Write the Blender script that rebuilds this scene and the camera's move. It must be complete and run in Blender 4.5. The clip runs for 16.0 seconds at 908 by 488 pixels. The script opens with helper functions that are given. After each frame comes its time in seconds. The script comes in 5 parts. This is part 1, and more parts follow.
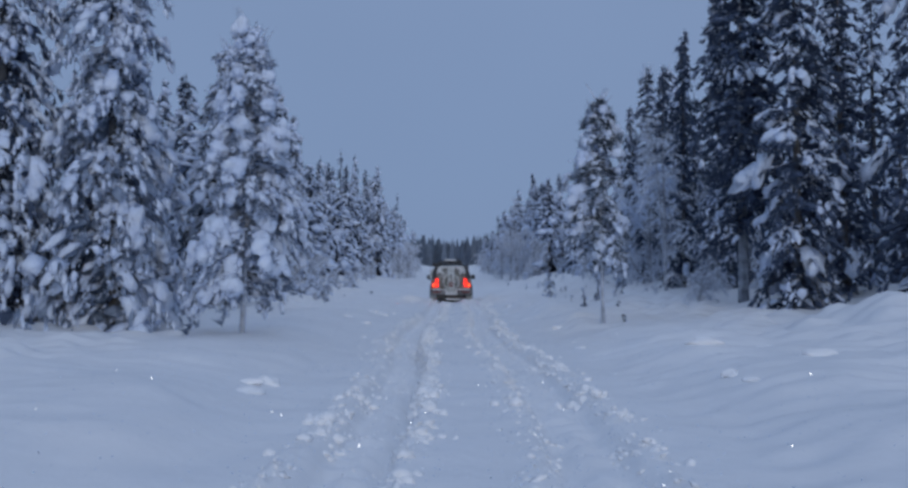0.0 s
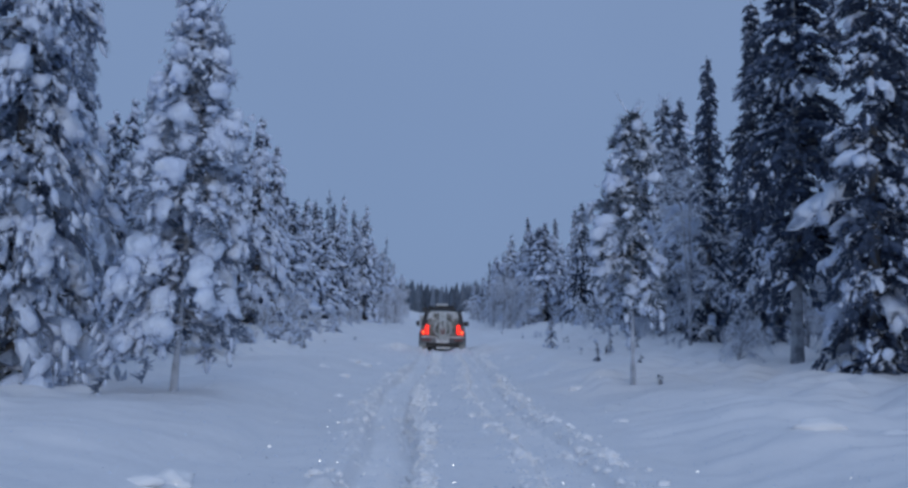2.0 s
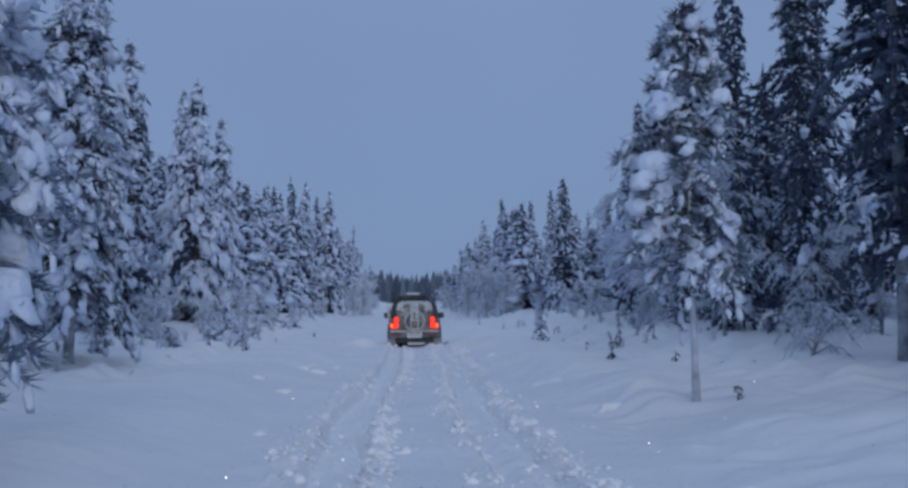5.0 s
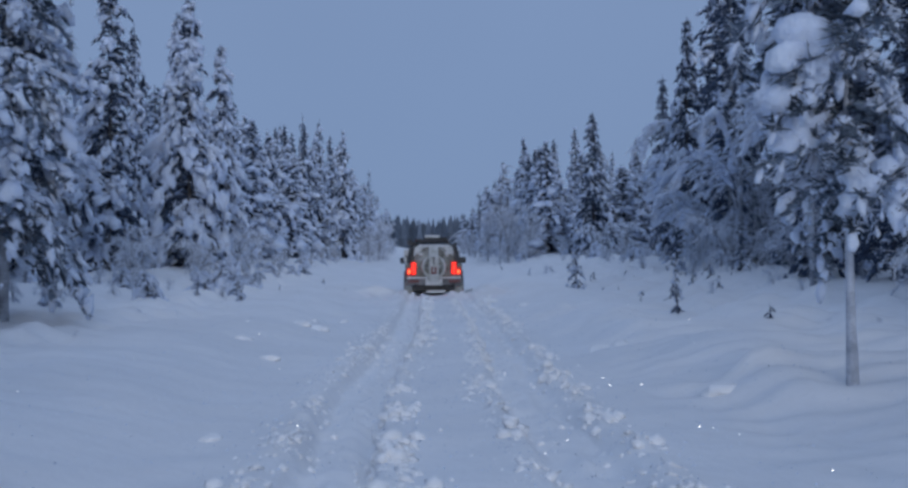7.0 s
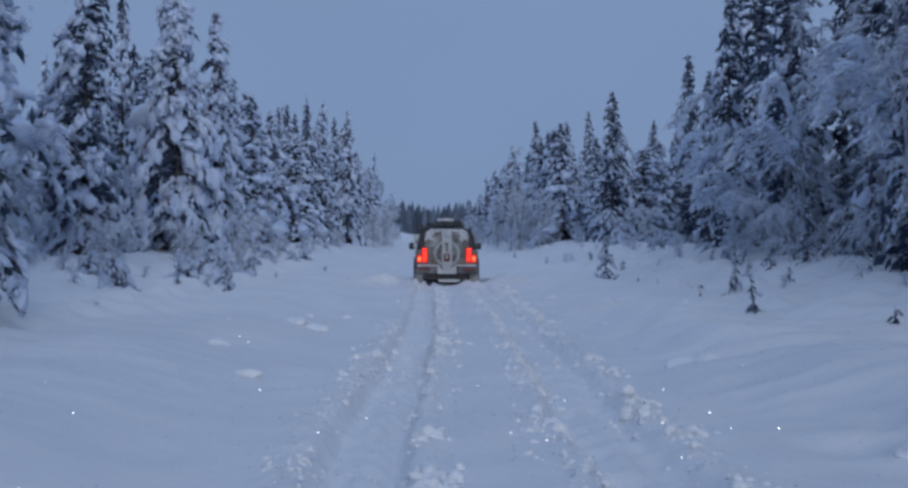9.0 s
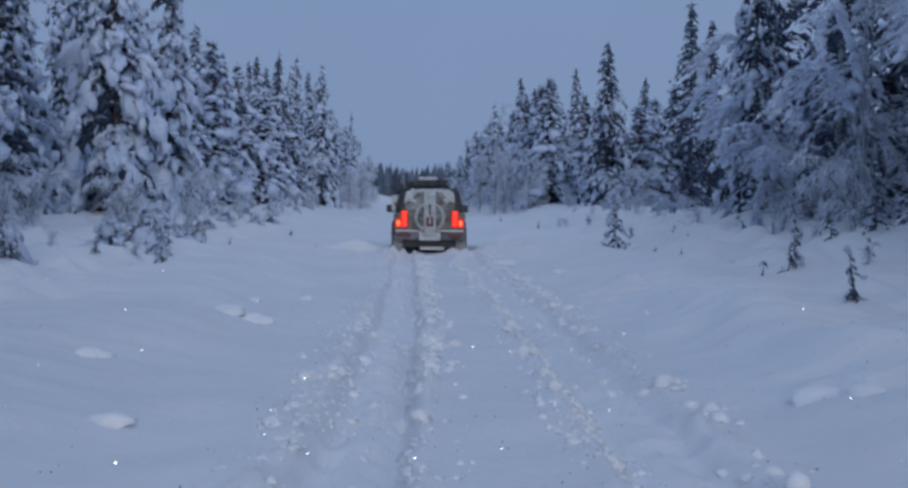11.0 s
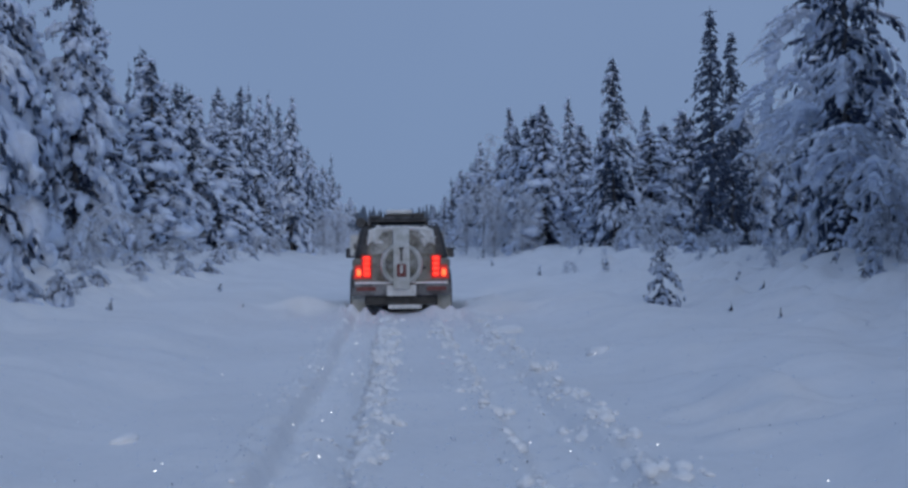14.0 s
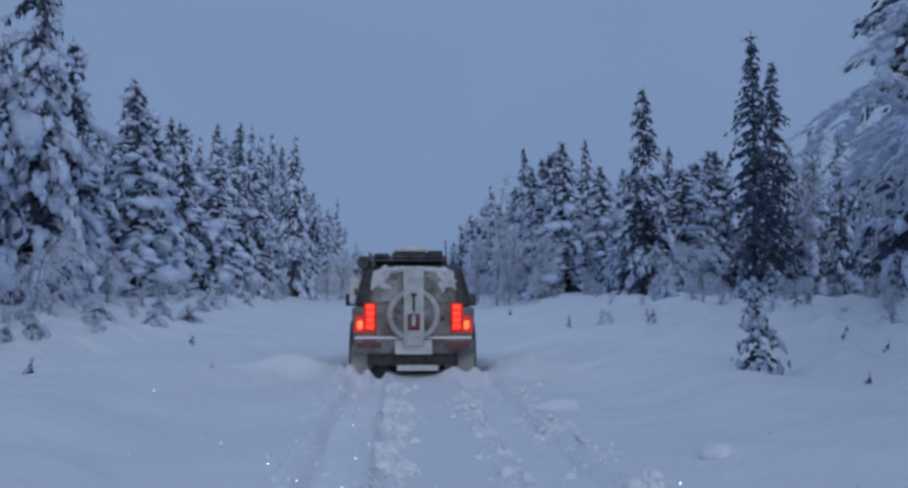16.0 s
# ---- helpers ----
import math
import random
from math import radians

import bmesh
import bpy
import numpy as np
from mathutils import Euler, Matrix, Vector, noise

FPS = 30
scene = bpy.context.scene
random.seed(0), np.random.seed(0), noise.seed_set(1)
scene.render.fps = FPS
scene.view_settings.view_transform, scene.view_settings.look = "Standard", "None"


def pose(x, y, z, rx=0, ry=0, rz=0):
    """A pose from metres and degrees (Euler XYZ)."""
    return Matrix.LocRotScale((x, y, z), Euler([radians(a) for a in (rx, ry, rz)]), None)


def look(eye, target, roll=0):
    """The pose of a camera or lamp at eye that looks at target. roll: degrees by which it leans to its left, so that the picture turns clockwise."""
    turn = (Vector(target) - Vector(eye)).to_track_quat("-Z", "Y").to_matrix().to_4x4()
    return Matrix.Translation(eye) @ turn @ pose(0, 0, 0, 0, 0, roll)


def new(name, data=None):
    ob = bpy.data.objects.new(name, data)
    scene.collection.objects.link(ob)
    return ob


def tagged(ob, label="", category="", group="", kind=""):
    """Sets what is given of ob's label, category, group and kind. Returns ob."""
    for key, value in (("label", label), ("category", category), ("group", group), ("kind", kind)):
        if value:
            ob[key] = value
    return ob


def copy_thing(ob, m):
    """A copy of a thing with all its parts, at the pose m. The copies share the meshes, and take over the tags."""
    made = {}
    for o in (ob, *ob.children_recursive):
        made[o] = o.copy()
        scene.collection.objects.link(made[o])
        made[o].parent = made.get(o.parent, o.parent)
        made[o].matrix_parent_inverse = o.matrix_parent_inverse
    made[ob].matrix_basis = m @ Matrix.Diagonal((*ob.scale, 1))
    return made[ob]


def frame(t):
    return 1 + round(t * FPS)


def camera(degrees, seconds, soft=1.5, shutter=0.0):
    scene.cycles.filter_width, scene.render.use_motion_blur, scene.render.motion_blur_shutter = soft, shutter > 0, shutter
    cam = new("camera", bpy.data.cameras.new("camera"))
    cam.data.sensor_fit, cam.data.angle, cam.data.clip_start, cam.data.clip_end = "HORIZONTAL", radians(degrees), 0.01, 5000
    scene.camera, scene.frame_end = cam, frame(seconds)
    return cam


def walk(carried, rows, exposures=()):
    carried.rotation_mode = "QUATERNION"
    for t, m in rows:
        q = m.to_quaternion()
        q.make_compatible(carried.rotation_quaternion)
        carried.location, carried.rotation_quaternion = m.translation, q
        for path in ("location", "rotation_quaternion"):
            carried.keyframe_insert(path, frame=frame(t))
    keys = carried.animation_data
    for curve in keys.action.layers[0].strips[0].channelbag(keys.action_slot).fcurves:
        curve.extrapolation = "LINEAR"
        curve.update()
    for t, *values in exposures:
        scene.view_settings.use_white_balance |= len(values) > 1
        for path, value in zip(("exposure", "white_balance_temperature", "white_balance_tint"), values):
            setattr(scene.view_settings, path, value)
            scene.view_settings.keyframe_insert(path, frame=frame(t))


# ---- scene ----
import itertools
cam = camera(52.4, 16.0, soft=2.9)
PATH = [
    (0, (-0.098, -1.118, 1.234), (-0.087, 0.88, 1.308), -0.3),
    (0.5, (-0.178, -0.178, 1.205), (-0.167, 1.815, 1.368), 0.0),
    (1, (-0.223, 0.743, 1.216), (-0.203, 2.738, 1.356), 0.7),
    (1.5, (-0.254, 1.629, 1.225), (-0.229, 3.624, 1.373), 1.1),
    (2, (-0.268, 2.556, 1.233), (-0.234, 4.548, 1.408), 1.1),
    (2.5, (-0.294, 3.468, 1.256), (-0.247, 5.459, 1.443), 0.8),
    (3, (-0.291, 4.364, 1.289), (-0.226, 6.354, 1.476), 0.6),
    (3.5, (-0.253, 5.269, 1.309), (-0.17, 7.259, 1.495), 0.1),
    (6, (-0.269, 9.778, 1.307), (-0.171, 11.773, 1.405), -0.6),
    (6.5, (-0.283, 10.709, 1.316), (-0.205, 12.706, 1.379), -0.6),
    (7, (-0.326, 11.568, 1.302), (-0.261, 13.566, 1.336), -0.5),
    (7.5, (-0.339, 12.301, 1.308), (-0.274, 14.3, 1.326), -0.4),
    (8, (-0.421, 13.027, 1.31), (-0.363, 15.026, 1.328), -0.1),
    (8.5, (-0.517, 13.741, 1.29), (-0.463, 15.74, 1.305), -0.0),
    (11, (-0.632, 18.151, 1.278), (-0.528, 20.147, 1.203), 0.4),
    (11.5, (-0.532, 19.197, 1.253), (-0.405, 21.191, 1.164), 0.5),
    (12, (-0.424, 20.424, 1.264), (-0.272, 22.417, 1.197), 0.2),
    (12.5, (-0.321, 21.6, 1.277), (-0.161, 23.593, 1.228), -0.1),
    (13, (-0.22, 22.819, 1.314), (-0.065, 24.813, 1.301), -0.3),
    (13.5, (-0.171, 23.823, 1.279), (-0.027, 25.818, 1.29), -0.4),
    (14, (-0.189, 24.721, 1.279), (-0.054, 26.717, 1.298), -0.4),
    (14.5, (-0.21, 25.662, 1.255), (-0.083, 27.658, 1.283), -0.4),
    (15, (-0.252, 26.578, 1.25), (-0.135, 28.573, 1.336), -0.3),
    (15.5, (-0.282, 27.451, 1.273), (-0.17, 29.445, 1.388), -0.1),
    (16, (-0.246, 28.377, 1.281), (-0.125, 30.369, 1.403), -0.0),
]
walk(cam, [(t, look(eye, target, roll)) for t, eye, target, roll in PATH],
     exposures=[(0, 0.0, 6680, 10), (1, -0.01, 6560, 10), (3.5, -0.01, 6420, 10), (6.5, 0.0, 6500, 10), (8.5, -0.03, 6510, 10), (11, 0.01, 6680, 10), (12.5, -0.07, 6640, 10), (14, -0.07, 6560, 10), (16, -0.07, 6420, 10)])

# ---- world, sun, exposure ----
world = bpy.data.worlds.new("world")
scene.world = world
world.use_nodes = True
wn, wl = world.node_tree.nodes, world.node_tree.links
sky = wn.new("ShaderNodeTexSky")
sky.sky_type = "NISHITA"
sky.sun_disc = False
sky.sun_elevation, sky.sun_rotation = radians(14), radians(171)
sky.air_density, sky.dust_density, sky.ozone_density = 1.0, 2.0, 4.0
coord = wn.new("ShaderNodeTexCoord")
split = wn.new("ShaderNodeSeparateXYZ")
ramp = wn.new("ShaderNodeValToRGB")          # the cloud layer, from the horizon to the zenith
ramp.color_ramp.elements[0].position, ramp.color_ramp.elements[0].color = 0.0, (0.198, 0.291, 0.492, 1)
ramp.color_ramp.elements[1].position, ramp.color_ramp.elements[1].color = 0.45, (0.214, 0.307, 0.505, 1)
zenith = ramp.color_ramp.elements.new(1.0)   # an overcast sky is brightest overhead
zenith.color = (0.355, 0.475, 0.73, 1)
cloud_noise = wn.new("ShaderNodeTexNoise")
cloud_noise.inputs["Scale"].default_value, cloud_noise.inputs["Detail"].default_value = 1.6, 3
cloud_amount = wn.new("ShaderNodeMapRange")
cloud_amount.inputs["To Min"].default_value, cloud_amount.inputs["To Max"].default_value = 0.9, 1.1
cloud = wn.new("ShaderNodeVectorMath")
cloud.operation = "SCALE"
sky_scale = wn.new("ShaderNodeVectorMath")
sky_scale.operation = "SCALE"
sky_scale.inputs["Scale"].default_value = 0.05
sky_mix = wn.new("ShaderNodeMix")
sky_mix.data_type = "RGBA"
sky_mix.inputs["Factor"].default_value = 0.92
wl.new(coord.outputs["Generated"], split.inputs[0])
wl.new(split.outputs["Z"], ramp.inputs[0])
wl.new(coord.outputs["Generated"], cloud_noise.inputs["Vector"])
wl.new(cloud_noise.outputs["Fac"], cloud_amount.inputs["Value"])
wl.new(ramp.outputs[0], cloud.inputs[0])
wl.new(cloud_amount.outputs[0], cloud.inputs["Scale"])
wl.new(sky.outputs[0], sky_scale.inputs[0])
wl.new(sky_scale.outputs[0], sky_mix.inputs["A"])
wl.new(cloud.outputs[0], sky_mix.inputs["B"])
wl.new(sky_mix.outputs["Result"], wn["Background"].inputs["Color"])
wn["Background"].inputs["Strength"].default_value = 1.0

sun = new("sun", bpy.data.lights.new("sun", "SUN"))
sun.data.energy, sun.data.angle, sun.data.color = 0.55, radians(30), (1.0, 0.985, 0.96)
sun.matrix_world = look((10, -46, 16.8), (0, 20, 0))

# ---- materials ----


def material(name, base, rough=0.6, metal=0.0, second=None, scale=6.0, fine=60.0, bump=0.2, bump_scale=40.0, lo=0.35, hi=0.65, emit=None, power=0.0, dist=0.02):
    """A surface of one base colour that a coarse and a fine noise mix with a second one, with a fine relief."""
    m = bpy.data.materials.new(name)
    m.use_nodes = True
    n, l = m.node_tree.nodes, m.node_tree.links
    bsdf = n["Principled BSDF"]
    bsdf.inputs["Roughness"].default_value, bsdf.inputs["Metallic"].default_value = rough, metal
    tc = n.new("ShaderNodeTexCoord")
    big = n.new("ShaderNodeTexNoise")
    big.inputs["Scale"].default_value, big.inputs["Detail"].default_value = scale, 4
    small = n.new("ShaderNodeTexNoise")
    small.inputs["Scale"].default_value, small.inputs["Detail"].default_value = fine, 3
    add = n.new("ShaderNodeMath")
    add.operation = "MULTIPLY_ADD"
    add.inputs[1].default_value = 0.35
    rng = n.new("ShaderNodeMapRange")
    rng.inputs["From Min"].default_value, rng.inputs["From Max"].default_value = lo + 0.17, hi + 0.17
    mix = n.new("ShaderNodeMix")
    mix.data_type = "RGBA"
    mix.inputs["A"].default_value = (*base, 1)
    mix.inputs["B"].default_value = (*(second or tuple(c * 0.75 for c in base)), 1)
    for t in (big, small):
        l.new(tc.outputs["Object"], t.inputs["Vector"])
    l.new(small.outputs["Fac"], add.inputs[0])
    l.new(big.outputs["Fac"], add.inputs[2])
    l.new(add.outputs[0], rng.inputs["Value"])
    l.new(rng.outputs[0], mix.inputs["Factor"])
    l.new(mix.outputs["Result"], bsdf.inputs["Base Color"])
    if bump:
        bn = n.new("ShaderNodeTexNoise")
        bn.inputs["Scale"].default_value, bn.inputs["Detail"].default_value = bump_scale, 5
        bp = n.new("ShaderNodeBump")
        bp.inputs["Strength"].default_value, bp.inputs["Distance"].default_value = bump, dist
        l.new(tc.outputs["Object"], bn.inputs["Vector"])
        l.new(bn.outputs["Fac"], bp.inputs["Height"])
        l.new(bp.outputs[0], bsdf.inputs["Normal"])
    if emit:
        bsdf.inputs["Emission Color"].default_value = (*emit, 1)
        bsdf.inputs["Emission Strength"].default_value = power
    return m


SNOW_GROUND = material("ground_snow", (0.885, 0.89, 0.90), 0.7, second=(0.83, 0.837, 0.85), scale=0.5, fine=9, bump=0.25, bump_scale=5, dist=0.04)
# bluer than ground snow: blue shade among the branches is put into its colour
SNOW_TREE = material("shade_blue_tree_snow", (0.80, 0.872, 0.985), 0.8, second=(0.66, 0.75, 0.92), scale=2.5, fine=25, bump=0.8, bump_scale=13, dist=0.06)
# whiter than the ground snow, standing in for headlight shine on loose lumps
SNOW_CHUNK = material("whitened_loose_snow", (0.985, 0.985, 0.985), 0.5, second=(0.95, 0.95, 0.95), scale=4, fine=40, bump=0.3, bump_scale=30, dist=0.015)
shell = SNOW_CHUNK.node_tree.nodes["Principled BSDF"]       # light soaks into loose snow
shell.inputs["Subsurface Weight"].default_value = 0.1
shell.inputs["Subsurface Radius"].default_value = (1.0, 1.0, 1.0)
shell.inputs["Subsurface Scale"].default_value = 0.05
# same whitened tone on crumbs and clods, in place of headlight shine
SNOW_POWDER = material("whitened_powder_snow", (0.985, 0.985, 0.985), 0.8, second=(0.95, 0.95, 0.95), scale=4, fine=40, bump=0)
FROST_VEIL = material("thin_hoarfrost", (0.83, 0.87, 0.93), 0.85, second=(0.58, 0.63, 0.72), scale=1.4, fine=30, bump=0)
FROST_DENSE = material("heavy_hoarfrost", (0.83, 0.87, 0.94), 0.85, second=(0.60, 0.65, 0.74), scale=2.2, fine=30, bump=0)
# spruce needles tinted blue: haze over the dark gaps is painted into them
NEEDLE = material("hazed_dark_spruce_needles", (0.017, 0.030, 0.060), 0.75, second=(0.10, 0.14, 0.225), scale=1.6, fine=25, bump=0.6, bump_scale=40, dist=0.05)
NEEDLE_FROST = material("hazed_frosted_spruce_needles", (0.022, 0.036, 0.066), 0.8, second=(0.085, 0.12, 0.19), scale=1.8, fine=22, bump=0.6, bump_scale=40, dist=0.05)
NEEDLE_RIME = material("hazed_rime_spruce_needles", (0.10, 0.14, 0.215), 0.8, second=(0.36, 0.435, 0.56), scale=1.8, fine=22, bump=0.6, bump_scale=40, dist=0.05)
NEEDLE_PINE = material("frosted_pine_needles", (0.022, 0.033, 0.050), 0.75, second=(0.23, 0.29, 0.37), scale=2.0, fine=28, bump=0.6, bump_scale=40, dist=0.05)
BARK = material("spruce_bark", (0.045, 0.04, 0.038), 0.9, second=(0.13, 0.135, 0.145), scale=5, fine=40, bump=0.8, bump_scale=30)
BARK_FROST = material("snow_blasted_bark", (0.34, 0.37, 0.43), 0.9, second=(0.62, 0.66, 0.73), scale=4, fine=30, bump=0.8, bump_scale=30)

BARK_PINE = material("grey_pine_bark", (0.20, 0.215, 0.24), 0.9, second=(0.50, 0.53, 0.58), scale=4, fine=30, bump=0.8, bump_scale=30)
BARK_RIME = material("rimed_birch_bark", (0.20, 0.215, 0.25), 0.9, second=(0.52, 0.55, 0.61), scale=4, fine=30, bump=0.6, bump_scale=30)
# paler and bluer than near needles: haze of distance put into the colour
DISTANT = material("distant_hazed_needles", (0.075, 0.10, 0.135), 0.85, second=(0.16, 0.195, 0.25), scale=0.08, fine=0.6, bump=0)
PAINT = material("snow_dusted_olive_paint", (0.105, 0.10, 0.072), 0.5, second=(0.25, 0.25, 0.225), scale=3.0, fine=24, bump=0.15, bump_scale=60)
PANEL = material("grey_snow_caked_panel", (0.42, 0.42, 0.38), 0.6, second=(0.62, 0.62, 0.61), scale=5, fine=30, bump=0.3, bump_scale=35)
CRUST = material("snow_crusted_plastic", (0.04, 0.036, 0.036), 0.6, second=(0.24, 0.235, 0.24), scale=4, fine=20, bump=0.3)
BLACK = material("black_plastic", (0.018, 0.018, 0.02), 0.5, second=(0.06, 0.06, 0.065), scale=8, fine=40, bump=0.2)
RUBBER = material("tyre_rubber", (0.02, 0.02, 0.021), 0.85, second=(0.2, 0.2, 0.21), scale=6, fine=30, bump=0.6, bump_scale=40)
TYRE_SNOW = material("snow_crusted_tyre", (0.36, 0.36, 0.33), 0.7, second=(0.58, 0.58, 0.56), scale=5, fine=30, bump=0.3, bump_scale=35)
RIM = material("grey_rim_metal", (0.22, 0.22, 0.23), 0.4, metal=0.7, second=(0.4, 0.4, 0.4), scale=8, bump=0.1)
GLASS = material("dark_window_glass", (0.025, 0.03, 0.032), 0.12, second=(0.10, 0.105, 0.10), scale=3, fine=18, bump=0)
DUSTED = material("snow_dusted_glass", (0.035, 0.036, 0.032), 0.4, second=(0.36, 0.37, 0.37), scale=3.2, fine=18, bump=0.1)
RED_LAMP = material("lit_red_lamp", (0.6, 0.02, 0.01), 0.3, bump=0, emit=(1.0, 0.03, 0.015), power=2.4)
AMBER_LAMP = material("lit_bright_lamp", (0.8, 0.3, 0.1), 0.3, bump=0, emit=(1.0, 0.10, 0.03), power=2.6)
# housing glows faintly itself, in place of the bloom round the lenses
RED_HOUSING = material("lamp_glow_red_housing", (0.3, 0.012, 0.01), 0.3, bump=0, emit=(1.0, 0.03, 0.02), power=0.3)
RED_DULL = material("dull_red_plastic", (0.13, 0.010, 0.009), 0.4, second=(0.2, 0.05, 0.05), bump=0.1)
PLATE = material("snowed_over_plate", (0.62, 0.62, 0.60), 0.6, second=(0.8, 0.8, 0.8), scale=7, bump=0.3)
# mirror metal for the added flakes that make the snow's glints
GLINT = material("mirror_glint", (0.95, 0.96, 0.97), 0.06, metal=1.0, second=(0.9, 0.92, 0.95), bump=0)
STEEL = material("dark_rack_steel", (0.03, 0.03, 0.033), 0.45, metal=0.5, second=(0.15, 0.15, 0.16), bump=0.2)

# ---- mesh helpers ----


def mesh_ob(name, verts, faces, mats, parent=None, smooth=True, label="", index=None):
    me = bpy.data.meshes.new(name)
    me.from_pydata([tuple(v) for v in verts] if not isinstance(verts, np.ndarray) else verts.tolist(), [], faces if isinstance(faces, list) else faces.tolist())
    for m in mats if isinstance(mats, (list, tuple)) else [mats]:
        me.materials.append(m)
    if smooth:
        me.polygons.foreach_set("use_smooth", np.ones(len(me.polygons), bool))
    if index is not None:
        me.polygons.foreach_set("material_index", np.asarray(index, np.int32))
    me.update()
    ob = new(name, me)
    if parent:
        ob.parent = parent
    return tagged(ob, label)


def part(name, bm, mat, parent, label="", smooth=False, at=None):
    """One bmesh as one mesh object under a thing or a part."""
    me = bpy.data.meshes.new(name)
    bm.to_mesh(me)
    bm.free()
    me.materials.append(mat)
    if smooth:
        me.polygons.foreach_set("use_smooth", np.ones(len(me.polygons), bool))
    ob = new(name, me)
    ob.parent = parent
    if at is not None:
        ob.matrix_basis = at
    return tagged(ob, label)


def thing(name, m, label, category, group="", kind=""):
    ob = new(name)
    ob.empty_display_size = 0.2
    ob.matrix_basis = m
    return tagged(ob, label, category, group, kind)


def smoothstep(a, b, x):
    s = np.clip((x - a) / (b - a), 0, 1)
    return s * s * (3 - 2 * s)


def ico(level):
    bm = bmesh.new()
    bmesh.ops.create_icosphere(bm, subdivisions=level, radius=1.0)
    v = np.array([p.co[:] for p in bm.verts])
    f = np.array([[q.index for q in p.verts] for p in bm.faces])
    bm.free()
    return v, f


ICO = {k: ico(k) for k in (1, 2, 3)}
ICO[0] = (np.array([(1, 0, 0), (0, 1, 0), (-1, 0, 0), (0, -1, 0), (0, 0, 1), (0, 0, -1)], float), np.array([(0, 1, 4), (1, 2, 4), (2, 3, 4), (3, 0, 4), (1, 0, 5), (2, 1, 5), (3, 2, 5), (0, 3, 5)]))


def lumps(rng, c, size, az, tilt, level=2, rough=0.22, flat=0.55):
    """Many uneven lumps as one vertex and one face array: centres, half sizes, turns about z and tilts down along their length."""
    v, f = ICO[level]
    n, k = len(c), len(v)
    a = rng.normal(size=(n, 3, 3)) * 2.2
    ph = rng.uniform(0, 6.28, (n, 3))
    wave = np.sin(np.einsum("kj,nij->nki", v, a) + ph[:, None, :])
    swell = 1 + rough * wave.sum(2)
    if level > 1:
        b = rng.normal(size=(n, 3, 3)) * 5.5
        swell = swell + 0.35 * rough * np.sin(np.einsum("kj,nij->nki", v, b) + ph[:, None, ::-1]).sum(2)
    p = v[None] * swell[:, :, None]
    p = p * np.where(p[:, :, 2:3] < 0, np.array([1, 1, flat]), 1.0) * size[:, None, :]
    ct, st = np.cos(tilt)[:, None], np.sin(tilt)[:, None]
    x, z = p[:, :, 0] * ct + p[:, :, 2] * st, -p[:, :, 0] * st + p[:, :, 2] * ct
    ca, sa = np.cos(az)[:, None], np.sin(az)[:, None]
    out = np.stack([x * ca - p[:, :, 1] * sa, x * sa + p[:, :, 1] * ca, z], 2) + c[:, None, :]
    faces = (f[None] + (np.arange(n) * k)[:, None, None]).reshape(-1, 3)
    return out.reshape(-1, 3), faces


def slivers(rng, root, tip, width):
    """Pointed three-sided sprigs from root to tip."""
    n = len(root)
    d = tip - root
    ln = np.linalg.norm(d, axis=1, keepdims=True) + 1e-6
    s1 = np.cross(d / ln, rng.normal(size=(n, 3)))
    s1 /= np.linalg.norm(s1, axis=1, keepdims=True) + 1e-6
    s2 = np.cross(d / ln, s1)
    w = width[:, None]
    v = np.stack([root + s1 * w, root - 0.5 * s1 * w + 0.87 * s2 * w, root - 0.5 * s1 * w - 0.87 * s2 * w, tip], 1).reshape(-1, 3)
    f = np.array([[0, 1, 3], [1, 2, 3], [2, 0, 3]])
    return v, (f[None] + (np.arange(n) * 4)[:, None, None]).reshape(-1, 3)


def tube(points, radii, sides=7):
    """A closed tapered tube along points."""
    pts = np.asarray(points, float)
    v, f = [], []
    for i, p in enumerate(pts):
        d = pts[min(i + 1, len(pts) - 1)] - pts[max(i - 1, 0)]
        d /= np.linalg.norm(d) + 1e-9
        a = np.cross(d, (0.3, 1.0, 0.2) if abs(d[2]) > 0.7 else (0, 0, 1))
        a /= np.linalg.norm(a)
        b = np.cross(d, a)
        for j in range(sides):
            t = 2 * math.pi * j / sides
            v.append(p + radii[i] * (a * math.cos(t) + b * math.sin(t)))
    for i in range(len(pts) - 1):
        for j in range(sides):
            k = (j + 1) % sides
            f.append((i * sides + j, i * sides + k, (i + 1) * sides + k, (i + 1) * sides + j))
    f.append(tuple(range(sides))[::-1])
    f.append(tuple(range((len(pts) - 1) * sides, len(pts) * sides)))
    return v, f


def joined(pieces):
    """Several (verts, faces) arrays as one."""
    vs, fs, base = [], [], 0
    for v, f in pieces:
        v = np.asarray(v, float).reshape(-1, 3)
        vs.append(v)
        fs += [[i + base for i in face] for face in (f.tolist() if isinstance(f, np.ndarray) else f)]
        base += len(v)
    return np.concatenate(vs), fs


# ---- the ground: one sheet of snow with the road, its ruts and banks ----
CAR_Y = 43.0


